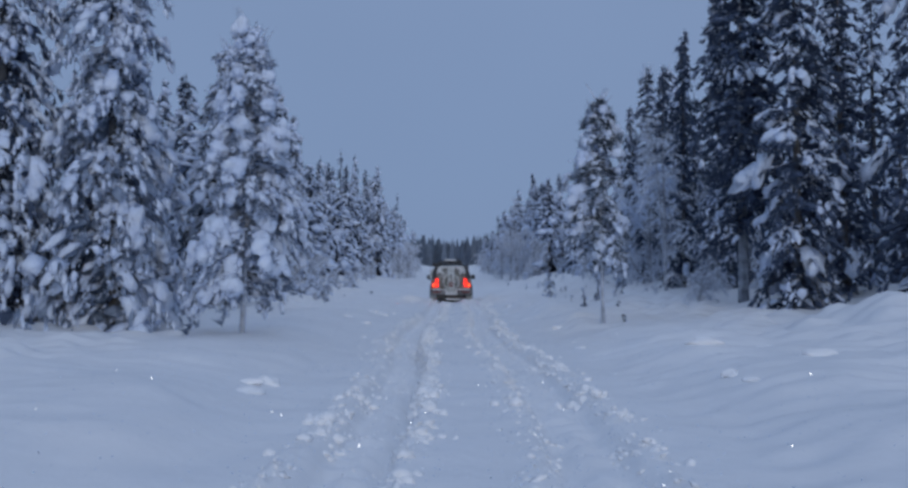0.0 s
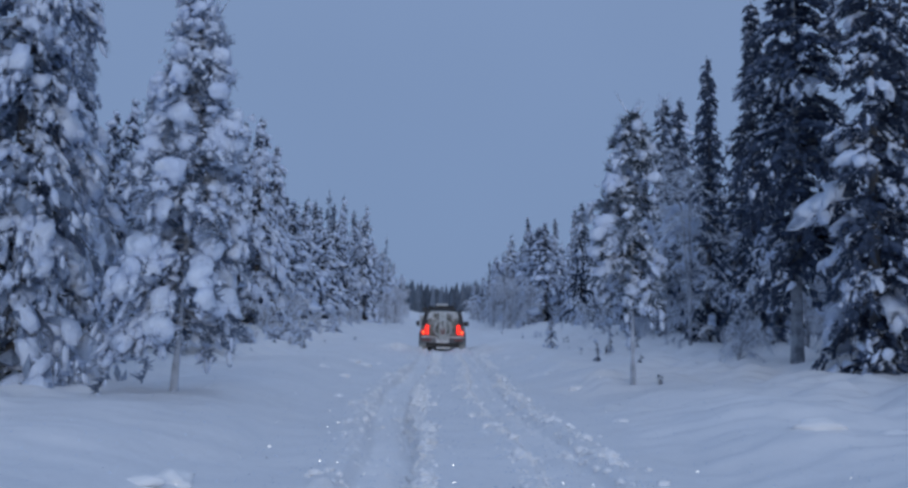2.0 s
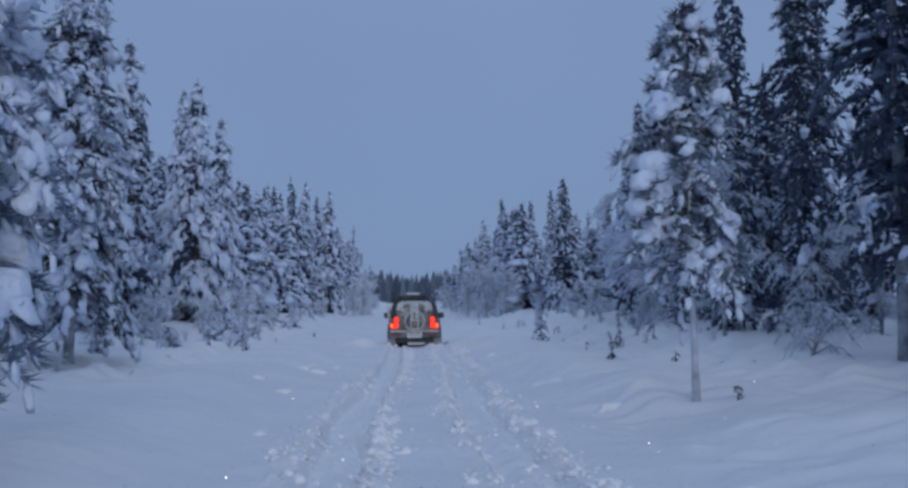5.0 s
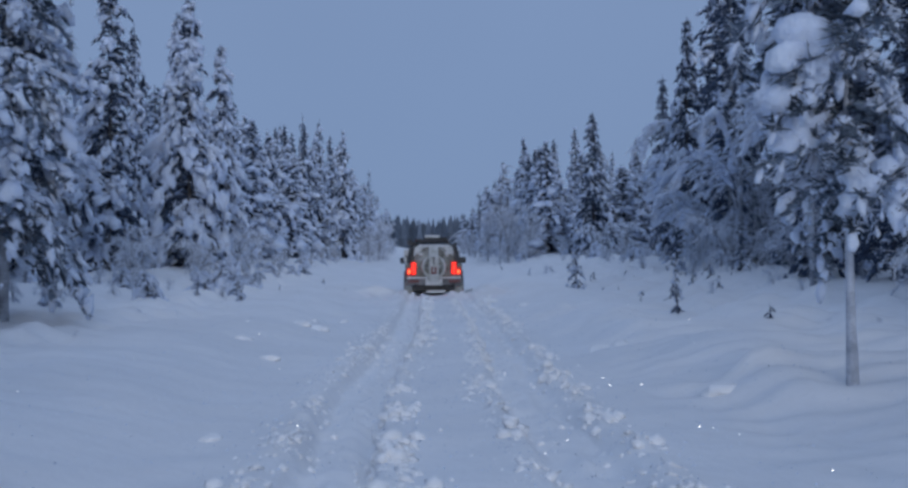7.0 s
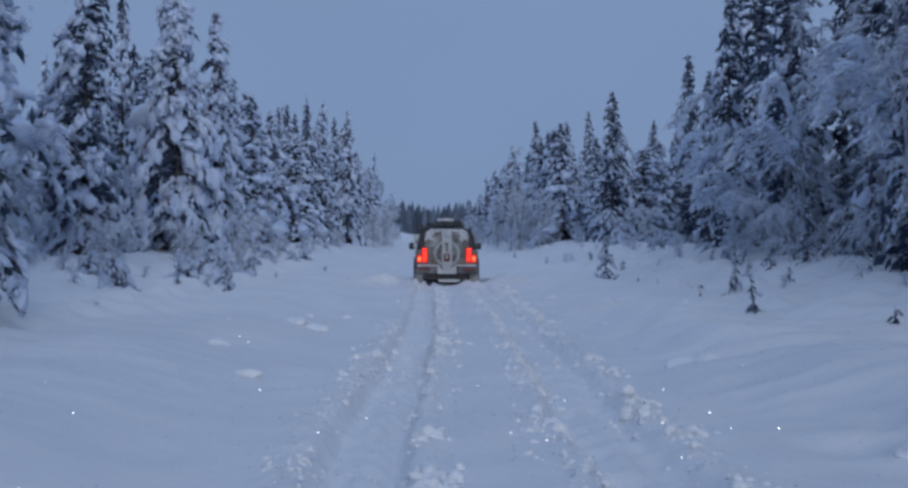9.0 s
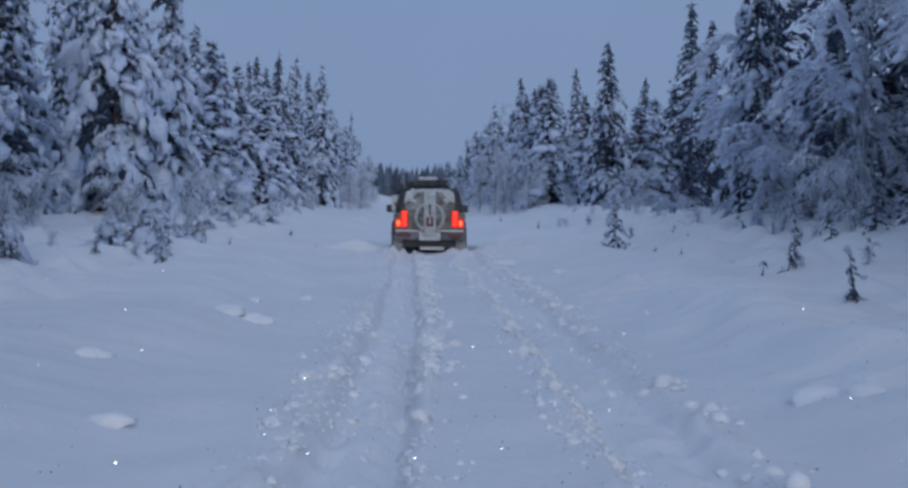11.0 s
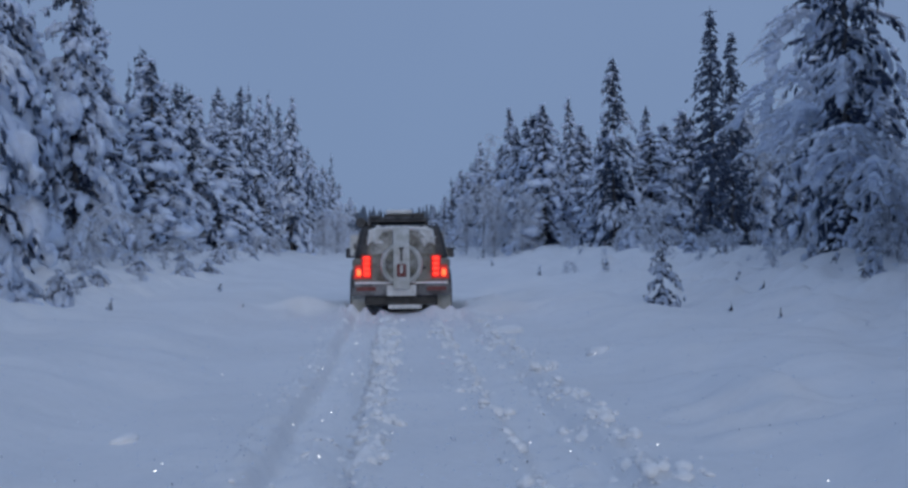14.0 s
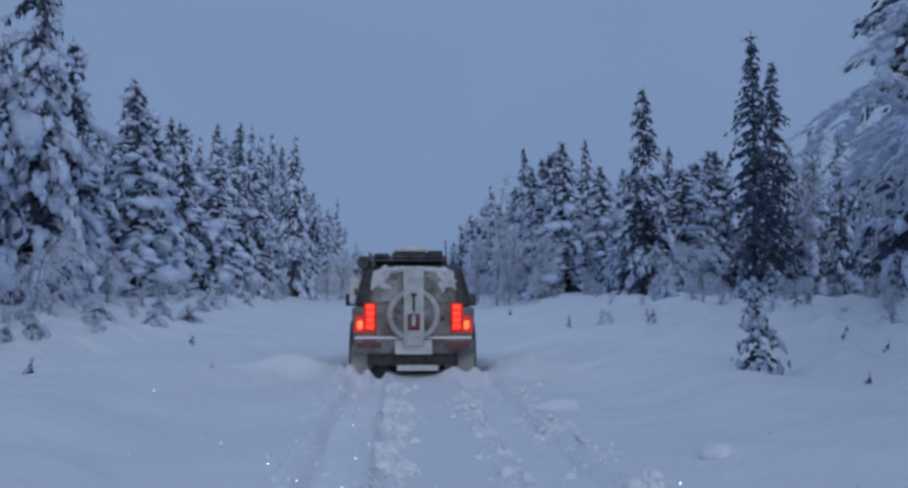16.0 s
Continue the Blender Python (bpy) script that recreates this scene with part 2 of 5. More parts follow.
def wave(x, y, seed, size):
    """A smooth uneven field of about -1 to 1."""
    r = np.random.RandomState(seed)
    z = np.zeros_like(x)
    for i in range(7):
        a, k = r.uniform(0, 6.28), (0.6 + 0.9 * r.rand()) * 6.28 / size
        z += np.sin(k * (x * math.cos(a) + y * math.sin(a)) + r.uniform(0, 6.28))
    return z / 3.2


def road_z(y):
    return 0.0125 * np.maximum(0, y - 36) + 0.00003 * np.maximum(0, y - 90) ** 2 * (y < 400) + 2.9 * (y >= 400)


def drift(y):
    """How far the wheel tracks lie to the right of the road's middle."""
    at = lambda q: np.interp(q, (0, 4, 11, 17, 20, 23.5, 27, 35, 42), (-0.10, -0.07, 0.03, -0.22, -0.28, -0.19, -0.05, 0.03, 0.0))
    return (at(y - 1.2) + at(y) + at(y + 1.2)) / 3 + 0.02 * np.sin(y / 0.9)


def ground_z(x, y):
    x, y = np.asarray(x, float), np.asarray(y, float)
    ax = np.abs(x)
    far = smoothstep(12, 40, y)
    z = road_z(np.clip(y, -50, 399))
    z = z + 0.33 * smoothstep(1.9, 3.7, ax + 0.35 * wave(x, y, 3, 7)) + (0.14 + 0.5 * far + 0.12 * (x > 0)) * smoothstep(4.2, 8.5, ax)
    bank = smoothstep(2.0, 3.2, ax) * (1 - smoothstep(40, 90, ax))
    z = z + bank * ((0.035 + 0.04 * (x > 0)) * wave(x, y, 5, 2.6) + 0.02 * (1 - smoothstep(6.5, 7.4, ax)) * wave(x, y, 6, 1.1) + 0.085 * smoothstep(3.6, 5.5, ax) * (1 - smoothstep(6.5, 7.4, ax)) * wave(x, y, 7, 0.9) + 0.06 * smoothstep(7.0, 9.0, ax) * wave(x, y, 9, 5.0)) + 0.012 * (1 - smoothstep(6.5, 7.4, ax)) * wave(x, y, 8, 0.9)
    # buried scrub along the forest's foot
    foot = smoothstep(4.6, 5.6, ax - 0.02 * np.clip(y - 30, 0, 40)) * (1 - smoothstep(7.6, 9.0, ax - 0.03 * np.clip(y - 30, 0, 40))) * smoothstep(28, 34, y) * (1 - smoothstep(70, 90, y))
    z = z + foot * (0.10 * np.maximum(0, wave(x, y, 17, 1.0)) ** 1.3 + 0.07 * np.maximum(0, wave(x, y, 18, 0.5)) + 0.03 * wave(x, y, 19, 0.28))
    z = z + 0.010 * bank * (1 - smoothstep(6.5, 7.4, ax)) * wave(x, y, 20, 0.4)
    # a ploughed ridge on the right shoulder, broken into drifts
    z = z + 0.20 * np.exp(-((x - 2.75 - 0.2 * wave(x, y, 11, 9)) / 0.42) ** 2) * smoothstep(-0.1, 0.7, wave(x, y, 12, 3.2)) * smoothstep(10, 15, y) * (1 - smoothstep(38, 46, y))
    z = z + 0.10 * np.exp(-((x + 2.5) / 0.5) ** 2) * smoothstep(0.1, 0.8, wave(x, y, 13, 3.5))
    # wind ripples across the right shoulder, steep towards the camera
    ph = y / 0.85 + 0.35 * x + 0.45 * wave(x, y, 14, 3.0)
    saw = ph - np.floor(ph)
    z = z + 0.02 * wave(x, y, 16, 0.55) * smoothstep(1.7, 2.3, x) * (1 - smoothstep(4.0, 5.0, x))
    z = z + 0.088 * np.where(saw < 0.25, saw / 0.25, (1 - saw) / 0.75) ** 1.5 * smoothstep(1.7, 2.2, x) * (1 - smoothstep(3.0, 4.2, x)) * smoothstep(-0.3, 0.6, wave(x, y, 15, 5.0)) * smoothstep(14, 18, y) * (1 - smoothstep(45, 60, y))
    # the high mound by the roadside
    z = z + 0.42 * np.exp(-((x - 7.0) / 0.9) ** 2 - ((y - 13.6) / 1.3) ** 2)
    # wheel ruts, up to the car
    on = 1 - smoothstep(CAR_Y + 2.9, CAR_Y + 3.4, y)
    sway = drift(y)
    lumpy = 0.5 + 0.5 * wave(x, y, 21, 0.45)
    for side, inner, outer in ((-1, 0.46, 0.98), (1, 0.68, 1.20)):
        u = side * (x - sway)
        trough = smoothstep(inner - 0.07, inner + 0.03, u) * (1 - smoothstep(outer - 0.08, outer + 0.05, u))
        rim = np.exp(-((u - outer - 0.13) / 0.12) ** 2) + 0.7 * np.exp(-((u - inner + 0.12) / 0.09) ** 2)
        strip = 0.5 * np.exp(-((u - 0.5 * (inner + outer)) / 0.07) ** 2)
        z = z + on * (-(0.12 if side < 0 else 0.075) * trough + rim * (0.015 + 0.065 * lumpy * np.clip(0.5 + 0.9 * wave(x, y, 24, 0.2), 0, 1.3)) + strip * trough * 0.05 + trough * 0.02 * wave(x, y, 23, 0.3) - (0.075 if side < 0 else 0.02) * (1 - smoothstep(CAR_Y - 5, CAR_Y - 2, y)) * np.exp(-((u - inner - 0.06) / 0.07) ** 2))
    # snow heaps added behind and on both sides of the car for its airborne powder
    z = z + 0.20 * np.exp(-((np.abs(x) - 0.85) / 0.42) ** 2) * np.exp(-((y - CAR_Y + 0.35) / 0.38) ** 2) * (1 + 0.45 * wave(x, y, 33, 0.4))
    for side in (-1, 1):
        v = y - CAR_Y - 0.1 - 0.3 * wave(x, y, 34, 1.2)
        wing = np.exp(-((side * x - 1.85) / 0.66) ** 2) * (1 + 0.22 * wave(x, y, 31, 0.8))
        z = z + wing * (0.36 * smoothstep(-0.45, 0.15, v) * np.exp(-np.maximum(0, v) / 1.3) - 0.05 * np.exp(-((v + 0.75) / 0.3) ** 2))
    return z


def axis(*steps):
    """Ascending coordinates: (start, stop, step) runs."""
    out = []
    for a, b, s in steps:
        out += list(np.arange(a, b - 1e-6, s))
    return np.array(out + [steps[-1][1]])


gx = axis((-1600, -200, 200), (-200, -40, 16), (-40, -14, 2.0), (-14, -7.4, 0.5), (-7.4, -2.4, 0.2), (-2.4, -1.3, 0.055), (-1.3, 0.0, 0.035), (0.0, 2.4, 0.055), (2.4, 7.5, 0.17), (7.5, 14, 0.5), (14, 40, 2.0), (40, 200, 16), (200, 1600, 200))
gy = axis((-400, -40, 60), (-40, -6, 2), (-6, 1, 0.4), (1, 32, 0.07), (32, 41.5, 0.12), (41.5, 44.5, 0.06), (44.5, 52, 0.12), (52, 110, 0.8), (110, 420, 8), (420, 1200, 60), (1200, 2400, 300))
GX, GY = np.meshgrid(gx, gy)
GZ = ground_z(GX, GY)
nx, ny = len(gx), len(gy)
quad = np.arange(nx * ny).reshape(ny, nx)
faces = np.stack([quad[:-1, :-1], quad[:-1, 1:], quad[1:, 1:], quad[1:, :-1]], 2).reshape(-1, 4)
ground = mesh_ob("ground", np.stack([GX, GY, GZ], 2).reshape(-1, 3), faces, SNOW_GROUND)
tagged(ground, "snow-covered ground with a rutted forest road and soft banks", "snow", kind="structure")


def gz(x, y):
    return float(ground_z(np.array([x]), np.array([y]))[0])


# ---- trees ----


def branch_set(rng, height, base, radius, whorl, per, up, droop, shape, jitter=0.35, lean=0.0):
    """Branches as rows: root height, azimuth, length, rise, droop."""
    rows, z, lobe = [], base, rng.uniform(0, 6.28, 2)
    while z < height * 0.985:
        u = (z - base) / (height - base)
        for i in range(per):
            az = rng.uniform(0, 6.283)
            env = radius * shape(u) * (1 + 0.24 * math.sin(2 * az + 1.1 * z + lobe[0]) * math.sin(0.8 * z + az + lobe[1]) + 0.10 * math.sin(5 * az + 3.1 * z))
            rows.append((z + rng.uniform(-0.5, 0.5) * whorl, az, env * (1 - jitter * rng.rand()) * (1.25 if rng.rand() < 0.12 else 1), up * rng.uniform(0.6, 1.4), droop * rng.uniform(0.6, 1.35) * (1 - 0.55 * u)))
        z += whorl * (1.0 - 0.35 * u)
    return np.array(rows)


def along(rows, s, bend):
    """The point at share s of each branch, and the slope there."""
    z0, az, ln, up, dr = rows.T
    r = ln * s * (1 - 0.12 * s)
    z = z0 + up * ln * s - dr * ln * s * s
    return np.stack([bend(z0) + r * np.cos(az), r * np.sin(az), z], 1), np.arctan2(2 * dr * s - up, 1.0)


def conifer(kind, seed, height, radius, base, snow, level=1, whorl=0.33, per=6, fingers=6, chunk=1.0, trunk_r=None, sprigs=2, pillow=0.0, fine=True, lean=None, puff=1.0):
    """Verts and faces of trunk, crown and snow load of one conifer: a spruce (pointed, drooping) or a pine (bare stem, rounder).
    Each branch bends down and fans out into hanging fingers; each finger has its needles and, where snow lies, its own bar of snow."""
    rng = np.random.RandomState(seed)
    tr = trunk_r or height * 0.0095 + 0.025
    swing = rng.uniform(-0.014, 0.014) * height
    bend = (lambda z: swing * np.sin(np.asarray(z) / height * 2.6)) if lean is None else (lambda z: lean * np.asarray(z) / height)
    zs = np.linspace(-0.5, height, 12)
    pts = np.stack([bend(np.maximum(zs, 0)), 0.4 * bend(np.maximum(zs, 0)), zs], 1)
    trunk = tube(pts, [tr * (1.25 if z < 0.2 else 1) * max(0.08, 1 - z / height * 0.95) for z in zs], 8)
    if kind == "spruce":
        rows = branch_set(rng, height, base, radius, whorl, per, 0.08 if snow > 0.8 else 0.18, 0.95 if snow > 0.8 else 0.75, lambda u: (1 - u) ** (0.82 if snow > 0.8 else 0.8) * 1.08 + 0.05, jitter=0.66)
    else:
        rows = branch_set(rng, height, base, radius, whorl * 1.05, per, 0.20, 0.75, lambda u: min(1.0, 0.72 + 1.1 * u) * (1 - u) ** 0.62 + 0.08, jitter=0.5)
    rows = rows[rng.rand(len(rows)) > 0.08]
    n = len(rows)
    limb = []
    for r in rows[rows[:, 2] > radius * 0.4][:: 2 if fine else 400]:
        q = np.concatenate([along(r[None], s, bend)[0] for s in (0.0, 0.5, 0.95)])
        limb.append(tube(q, [0.022, 0.014, 0.005], 3))
    crown, load = [], []
    # how much snow each branch holds: laden ones next to bare ones
    hold = np.clip(snow * (0.55 + 0.95 * np.sin(rows[:, 1] * 2 + seed + rows[:, 0]) * np.sin(rows[:, 0] * 2.6 + seed) + rng.normal(0, 0.25, n)), 0.05, 1.0) if snow < 0.8 else np.clip(snow * (0.86 + 0.55 * np.sin(rows[:, 1] * 2 + seed + rows[:, 0]) * np.sin(rows[:, 0] * 3.1 + seed) + rng.normal(0, 0.2, n)), 0.1, 1)
    if kind == "pine" and snow > 0.9:
        hold = np.maximum(hold, 0.62)
    # the wind has stripped the tops, and snow gathers low down
    if kind == "spruce" and height > 6:
        hold = np.clip(hold * (1.52 - 1.2 * np.clip(rows[:, 0] / height, 0, 1) ** 1.4), 0.03, 1.0)
    # the dense inner needles
    ln = rows[:, 2]
    for s in (0.16, 0.36, 0.56) if fine else (0.34,):
        p, tl = along(rows, s, bend)
        w = 0.08 if fingers == 11 else 0.15 if fine else 0.30
        crown.append(lumps(rng, p + rng.normal(0, 0.05, (n, 3)), np.stack([ln * w, ln * w * 0.55 + 0.02, ln * w * 0.3 + 0.025], 1), rows[:, 1] + rng.normal(0, 0.3, n), tl, 0, 0.15, 1.0))
    # fingers
    k = n * fingers
    row = np.repeat(rows, fingers, 0)
    held = np.repeat(hold, fingers)
    s = np.clip(np.tile(np.linspace(0.12, 1.0, fingers), n) + rng.normal(0, 0.08, k), 0.08, 1.04)
    z0, az, ln, up, dr = row.T
    rr = ln * s * (1 - 0.12 * s)
    fan = rng.uniform(-1, 1, k) * ln * 0.42 * s * (1.35 - s)
    root = np.stack([bend(z0) + rr * np.cos(az) - fan * np.sin(az), 0.4 * bend(z0) + rr * np.sin(az) + fan * np.cos(az), z0 + up * ln * s - dr * ln * s * s - 0.25 * np.abs(fan)], 1)
    a2 = az + np.arctan2(fan, rr + 0.25) * 1.3 + rng.normal(0, 0.25, k)
    few = 7.0 / max(fingers, 3)
    lf = np.clip((0.10 + 0.13 * ln) * (1.0 if kind == "spruce" else 1.3), 0.07, 0.36) * few ** 0.5 * rng.uniform(0.6, 1.3, k)
    tilt = np.clip(np.arctan(2 * dr * s - up) + rng.uniform(0.05, 0.95 if snow > 0.8 else 0.75, k) * (0.4 + s) * (1.0 if kind == "spruce" else 0.6), -0.4, 1.4)
    if kind == "spruce" and snow > 0.7:
        tilt = np.minimum(1.45, tilt + 0.45 * (0.3 + s))
    axis_ = np.stack([np.cos(a2) * np.cos(tilt), np.sin(a2) * np.cos(tilt), -np.sin(tilt)], 1)
    mid = root + axis_ * (lf * 0.45)[:, None]
    crown.append(lumps(rng, mid - [0, 0, 0.015], np.stack([lf * (0.60 if snow > 0.75 else 0.50), lf * 0.16 + 0.02, lf * 0.12 + 0.02], 1) * (0.55 if fingers == 11 else 1.0), a2 + rng.normal(0, 0.2, k), tilt + rng.normal(0, 0.2, k), 0, 0.15, 1.0))
    # sprigs that hang from and stick out of the fingers
    for j in range(sprigs + 8 if fingers == 11 else sprigs):
        q = root + axis_ * (lf * rng.uniform(0.1, 0.95, k))[:, None]
        a3 = a2 + rng.normal(0, 0.9, k)
        reach = rng.uniform(0.05, 0.15, k) + 0.12 * lf
        tip = q + np.stack([np.cos(a3) * reach, np.sin(a3) * reach, reach * (rng.uniform(-1.7, 0.2, k) if kind == "spruce" else rng.uniform(-0.6, 0.7, k))], 1)
        crown.append(slivers(rng, q, tip, rng.uniform(0.010, 0.024, k)))
    lead = np.array([[bend(height), 0.4 * bend(height), height - 0.5]])
    crown.append(slivers(rng, lead, lead + [[0, 0, 0.62]], np.array([0.03])))
    if kind == "pine" and level:
        k2 = 26
        zt = height - rng.uniform(0.0, 1.1, k2)
        a4 = rng.uniform(0, 6.28, k2)
        q = np.stack([bend(zt) + 0.12 * np.cos(a4), 0.4 * bend(zt) + 0.12 * np.sin(a4), zt], 1)
        rl = rng.uniform(0.2, 0.42, k2)
        load.append(slivers(rng, q, q + np.stack([np.cos(a4) * rl * 0.7, np.sin(a4) * rl * 0.7, rl], 1), np.full(k2, 0.025)))
    # bars of snow on the fingers
    heap = np.sin(mid @ rng.normal(0, 3.2, (3, 6)) + rng.uniform(0, 6.28, 6)).sum(1) / 1.75
    keep = rng.rand(k) < held * (0.75 + 0.3 * s) * np.clip(0.76 + 0.8 * heap, 0.05, 1.3)
    big = np.exp(rng.normal(-0.08, 0.3, k)) * np.clip(1 + 0.3 * heap, 0.55, 1.6) * chunk * (1.0 if fingers > 10 or snow < 0.75 else 1.18)
    size = np.stack([lf * 0.62 * np.minimum(big, 1.2), (lf * 0.18 + 0.022) * big, (lf * 0.125 + 0.019) * big], 1)
    c = mid + np.stack([np.cos(a2) * np.sin(tilt), np.sin(a2) * np.sin(tilt), np.cos(tilt)], 1) * (size[:, 2] * 0.7)[:, None]
    if fingers > 10:
        size = size * [0.9, 0.85, 0.85]
    load.append(lumps(rng, c[keep], size[keep], a2[keep] + rng.normal(0, 0.35, int(keep.sum())), tilt[keep] + rng.normal(0, 0.25, int(keep.sum())), level, 0.26, 0.5))
    # smaller knobs that roughen the bars
    if level:
        for j in range(3 if fingers > 10 else 2):
            on = keep & (rng.rand(k) < 0.8)
            q = c[on] + rng.normal(0, 1, (int(on.sum()), 3)) * size[on][:, [0, 1, 1]] * [0.6, 0.9, 0.9]
            load.append(lumps(rng, q, size[on] * rng.uniform(0.3, 0.6, (len(q), 1)) * [0.8, 1.1, 1.1], a2[on] + rng.normal(0, 0.8, len(q)), tilt[on], 0, 0.2, 0.7))
    # broader pads on the backs of laden branches
    keep = rng.rand(n) < hold * (0.9 if snow > 0.75 else 0.6)
    r = rows[keep]
    if len(r) and fine:
        for s2 in (0.42, 0.62, 0.82):
            p, tl = along(r, s2, bend)
            load.append(lumps(rng, p + rng.normal(0, 0.04, (len(r), 3)) + [0, 0, 0.03], np.stack([r[:, 2] * 0.11 + 0.035, r[:, 2] * 0.062 + 0.03, r[:, 2] * 0.038 + 0.022], 1) * chunk, r[:, 1] + rng.normal(0, 0.5, len(r)), tl, 1 if level else 0, 0.28, 0.5))
    # pillows where the bars have run together
    if pillow:
        keep = rng.rand(n) < pillow * (np.minimum(1, hold * 1.6) if snow > 0.7 else np.minimum(1, 9 * np.maximum(0, hold - 0.42)))
        r = rows[keep]
        b0 = rng.uniform(0.5, 1.15, len(r)) ** 1.4 * puff * min(chunk, 1.15 if fingers > 10 else 1.35) * (1.35 if snow < 0.6 else 1.0)
        for s2, w in ((0.58, 0.75), (0.76, 1.0), (0.93, 0.85)):
            on = rng.rand(len(r)) < (0.75 if s2 != 0.76 else 1.0)
            q, b = r[on], (b0 * w * rng.uniform(0.75, 1.25, len(r)))[on]
            p, tl = along(q, s2, bend)
            fat = np.minimum(q[:, 2], 1.15)
            sz = np.stack([(fat * 0.16 + 0.05) * b, (fat * 0.075 + 0.045) * b, (fat * 0.055 + 0.035) * b], 1) * ([0.72, 1.2, 1.45] if fingers == 11 else [1, 1, 1])
            load.append(lumps(rng, p + rng.normal(0, 0.05, (len(q), 3)) + np.stack([0 * b, 0 * b, sz[:, 2] * 0.5], 1), sz, q[:, 1] + rng.normal(0, 0.45, len(q)), tl + 0.3 + rng.normal(0, 0.25, len(q)), 2 if level else 1 if fine else 0, 0.2 if fingers == 11 else 0.33, 0.8))
    # tassels of snow that hang from the ends of laden fingers
    if snow > 0.75 and fine:
        on = rng.rand(k) < 0.42 * held * s
        q = root[on] + axis_[on] * (lf[on] * rng.uniform(0.5, 1.0, int(on.sum())))[:, None]
        dl = rng.uniform(0.05, 0.13, len(q)) * chunk ** 0.5
        load.append(lumps(rng, q - np.stack([0 * dl, 0 * dl, dl * 0.6], 1), np.stack([dl, dl * 0.34 + 0.008, dl * 0.30 + 0.008], 1), a2[on], rng.uniform(1.1, 1.6, len(q)), 1 if level else 0, 0.2, 0.9))
    # crumbs and frosted sprigs
    m = rng.rand(k) < (0.35 * held if fine else 0.1)
    q = mid[m] + rng.normal(0, 0.08, (int(m.sum()), 3))
    load.append(lumps(rng, q, rng.uniform(0.015, 0.045, len(q))[:, None] * np.array([[1.3, 0.9, 0.8]]), a2[m], tilt[m], 0, 0.2, 0.8))
    for j in range((4 if fingers > 10 and snow > 0.75 else 2 if level else 1) if fine else 0):
        m = rng.rand(k) < min(0.15, 0.4 * snow) + 0.8 * held
        q = root[m] + axis_[m] * (lf[m] * rng.uniform(0.1, 1.0, int(m.sum())))[:, None]
        a3 = a2[m] + rng.normal(0, 1.0, len(q))
        reach = rng.uniform(0.04, 0.16, len(q))
        tip = q + np.stack([np.cos(a3) * reach, np.sin(a3) * reach, reach * rng.uniform(-1.5, 0.6, len(q))], 1)
        load.append(slivers(rng, q, tip, rng.uniform(0.007, 0.017, len(q))))
    return joined([trunk] + limb), joined(crown), joined(load)


def plant(name, meshes, mats, m, label, category, group, snow_label="heaped white snow", crown_label=""):
    t = thing(name, m, label, category, group)
    (tv, tf), (cv, cf), (sv, sf) = meshes
    mesh_ob("trunk", tv, tf, mats[0], t)
    tagged(mesh_ob("crown", cv, cf, mats[1], t, smooth=False, label=crown_label), kind="stuff")
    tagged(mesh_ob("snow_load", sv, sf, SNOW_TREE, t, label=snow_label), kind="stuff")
    return t


def on_ground(x, y, turn=0, scale=1.0, tall=1.0):
    return Matrix.Translation((x, y, gz(x, y) - 0.05)) @ Matrix.Rotation(radians(turn), 4, "Z") @ Matrix.Diagonal((scale, scale, scale * tall, 1))


# the trees that stand singly along the road
HEROES = itertools.count()


def hero(kind, x, y, h, r, base, snow, needle, chunk, label):
    """One roadside tree: kind, place, height, crown radius, height of the first branches, snow, needles and the mass of its snow lumps."""
    i = next(HEROES)
    front = (y < 29 and abs(x) < 9.2) or (x < 0 and y < 60) or kind == "pine"
    close = front and y < 29
    small = kind == "pine" and h < 6
    mats = (BARK_FROST if small else BARK_PINE if kind == "pine" else BARK, needle)
    plant("pine_tree" if kind == "pine" else "spruce_tree",
          conifer(kind, 40 + i, h, r, base, snow, 1 if front else 0, 0.27 if close else 0.33, 7 if close else 6, (15 if kind == "spruce" else 11 if small else 17) if close else 9 if front else 6, chunk,
                  0.045 if small else None, (3 if snow < 0.75 else 2) if close else 1, (0.6 if x > 0 else 0.85) if small else 0.42 if kind == "pine" and snow > 0.8 else (0.6 if x > 7.1 and y < 20 else 0.3 if snow < 0.6 else 0.34) if close else 0.85 if x < 0 else 0.25, True, 0.2 if x == -3.55 else None, 1.45 if x < 0 and y > 30 else 1.2 if small or (x > 7.1 and y < 20) else 1.0),
          mats, on_ground(x, y), label, "tree", "roadside trees")


hero("spruce", -7.9, 15.0, 11.0, 1.75, 0.3, 0.82, NEEDLE, 1.15, "tall dark spruce with hanging snow on its branches")
hero("spruce", -6.1, 15.5, 9.6, 2.05, 0.10, 0.9, NEEDLE_RIME, 1.1, "broad spruce laden with snow, its low branches sweeping the ground")
hero("pine", -3.55, 14.3, 5.2, 1.0, 0.95, 1.0, NEEDLE_RIME, 1.15, "slim young pine with thick pillows of snow")
hero("spruce", -8.9, 24.5, 9.8, 1.45, 0.4, 0.95, NEEDLE_RIME, 1.25, "tall snowy spruce at the forest edge")
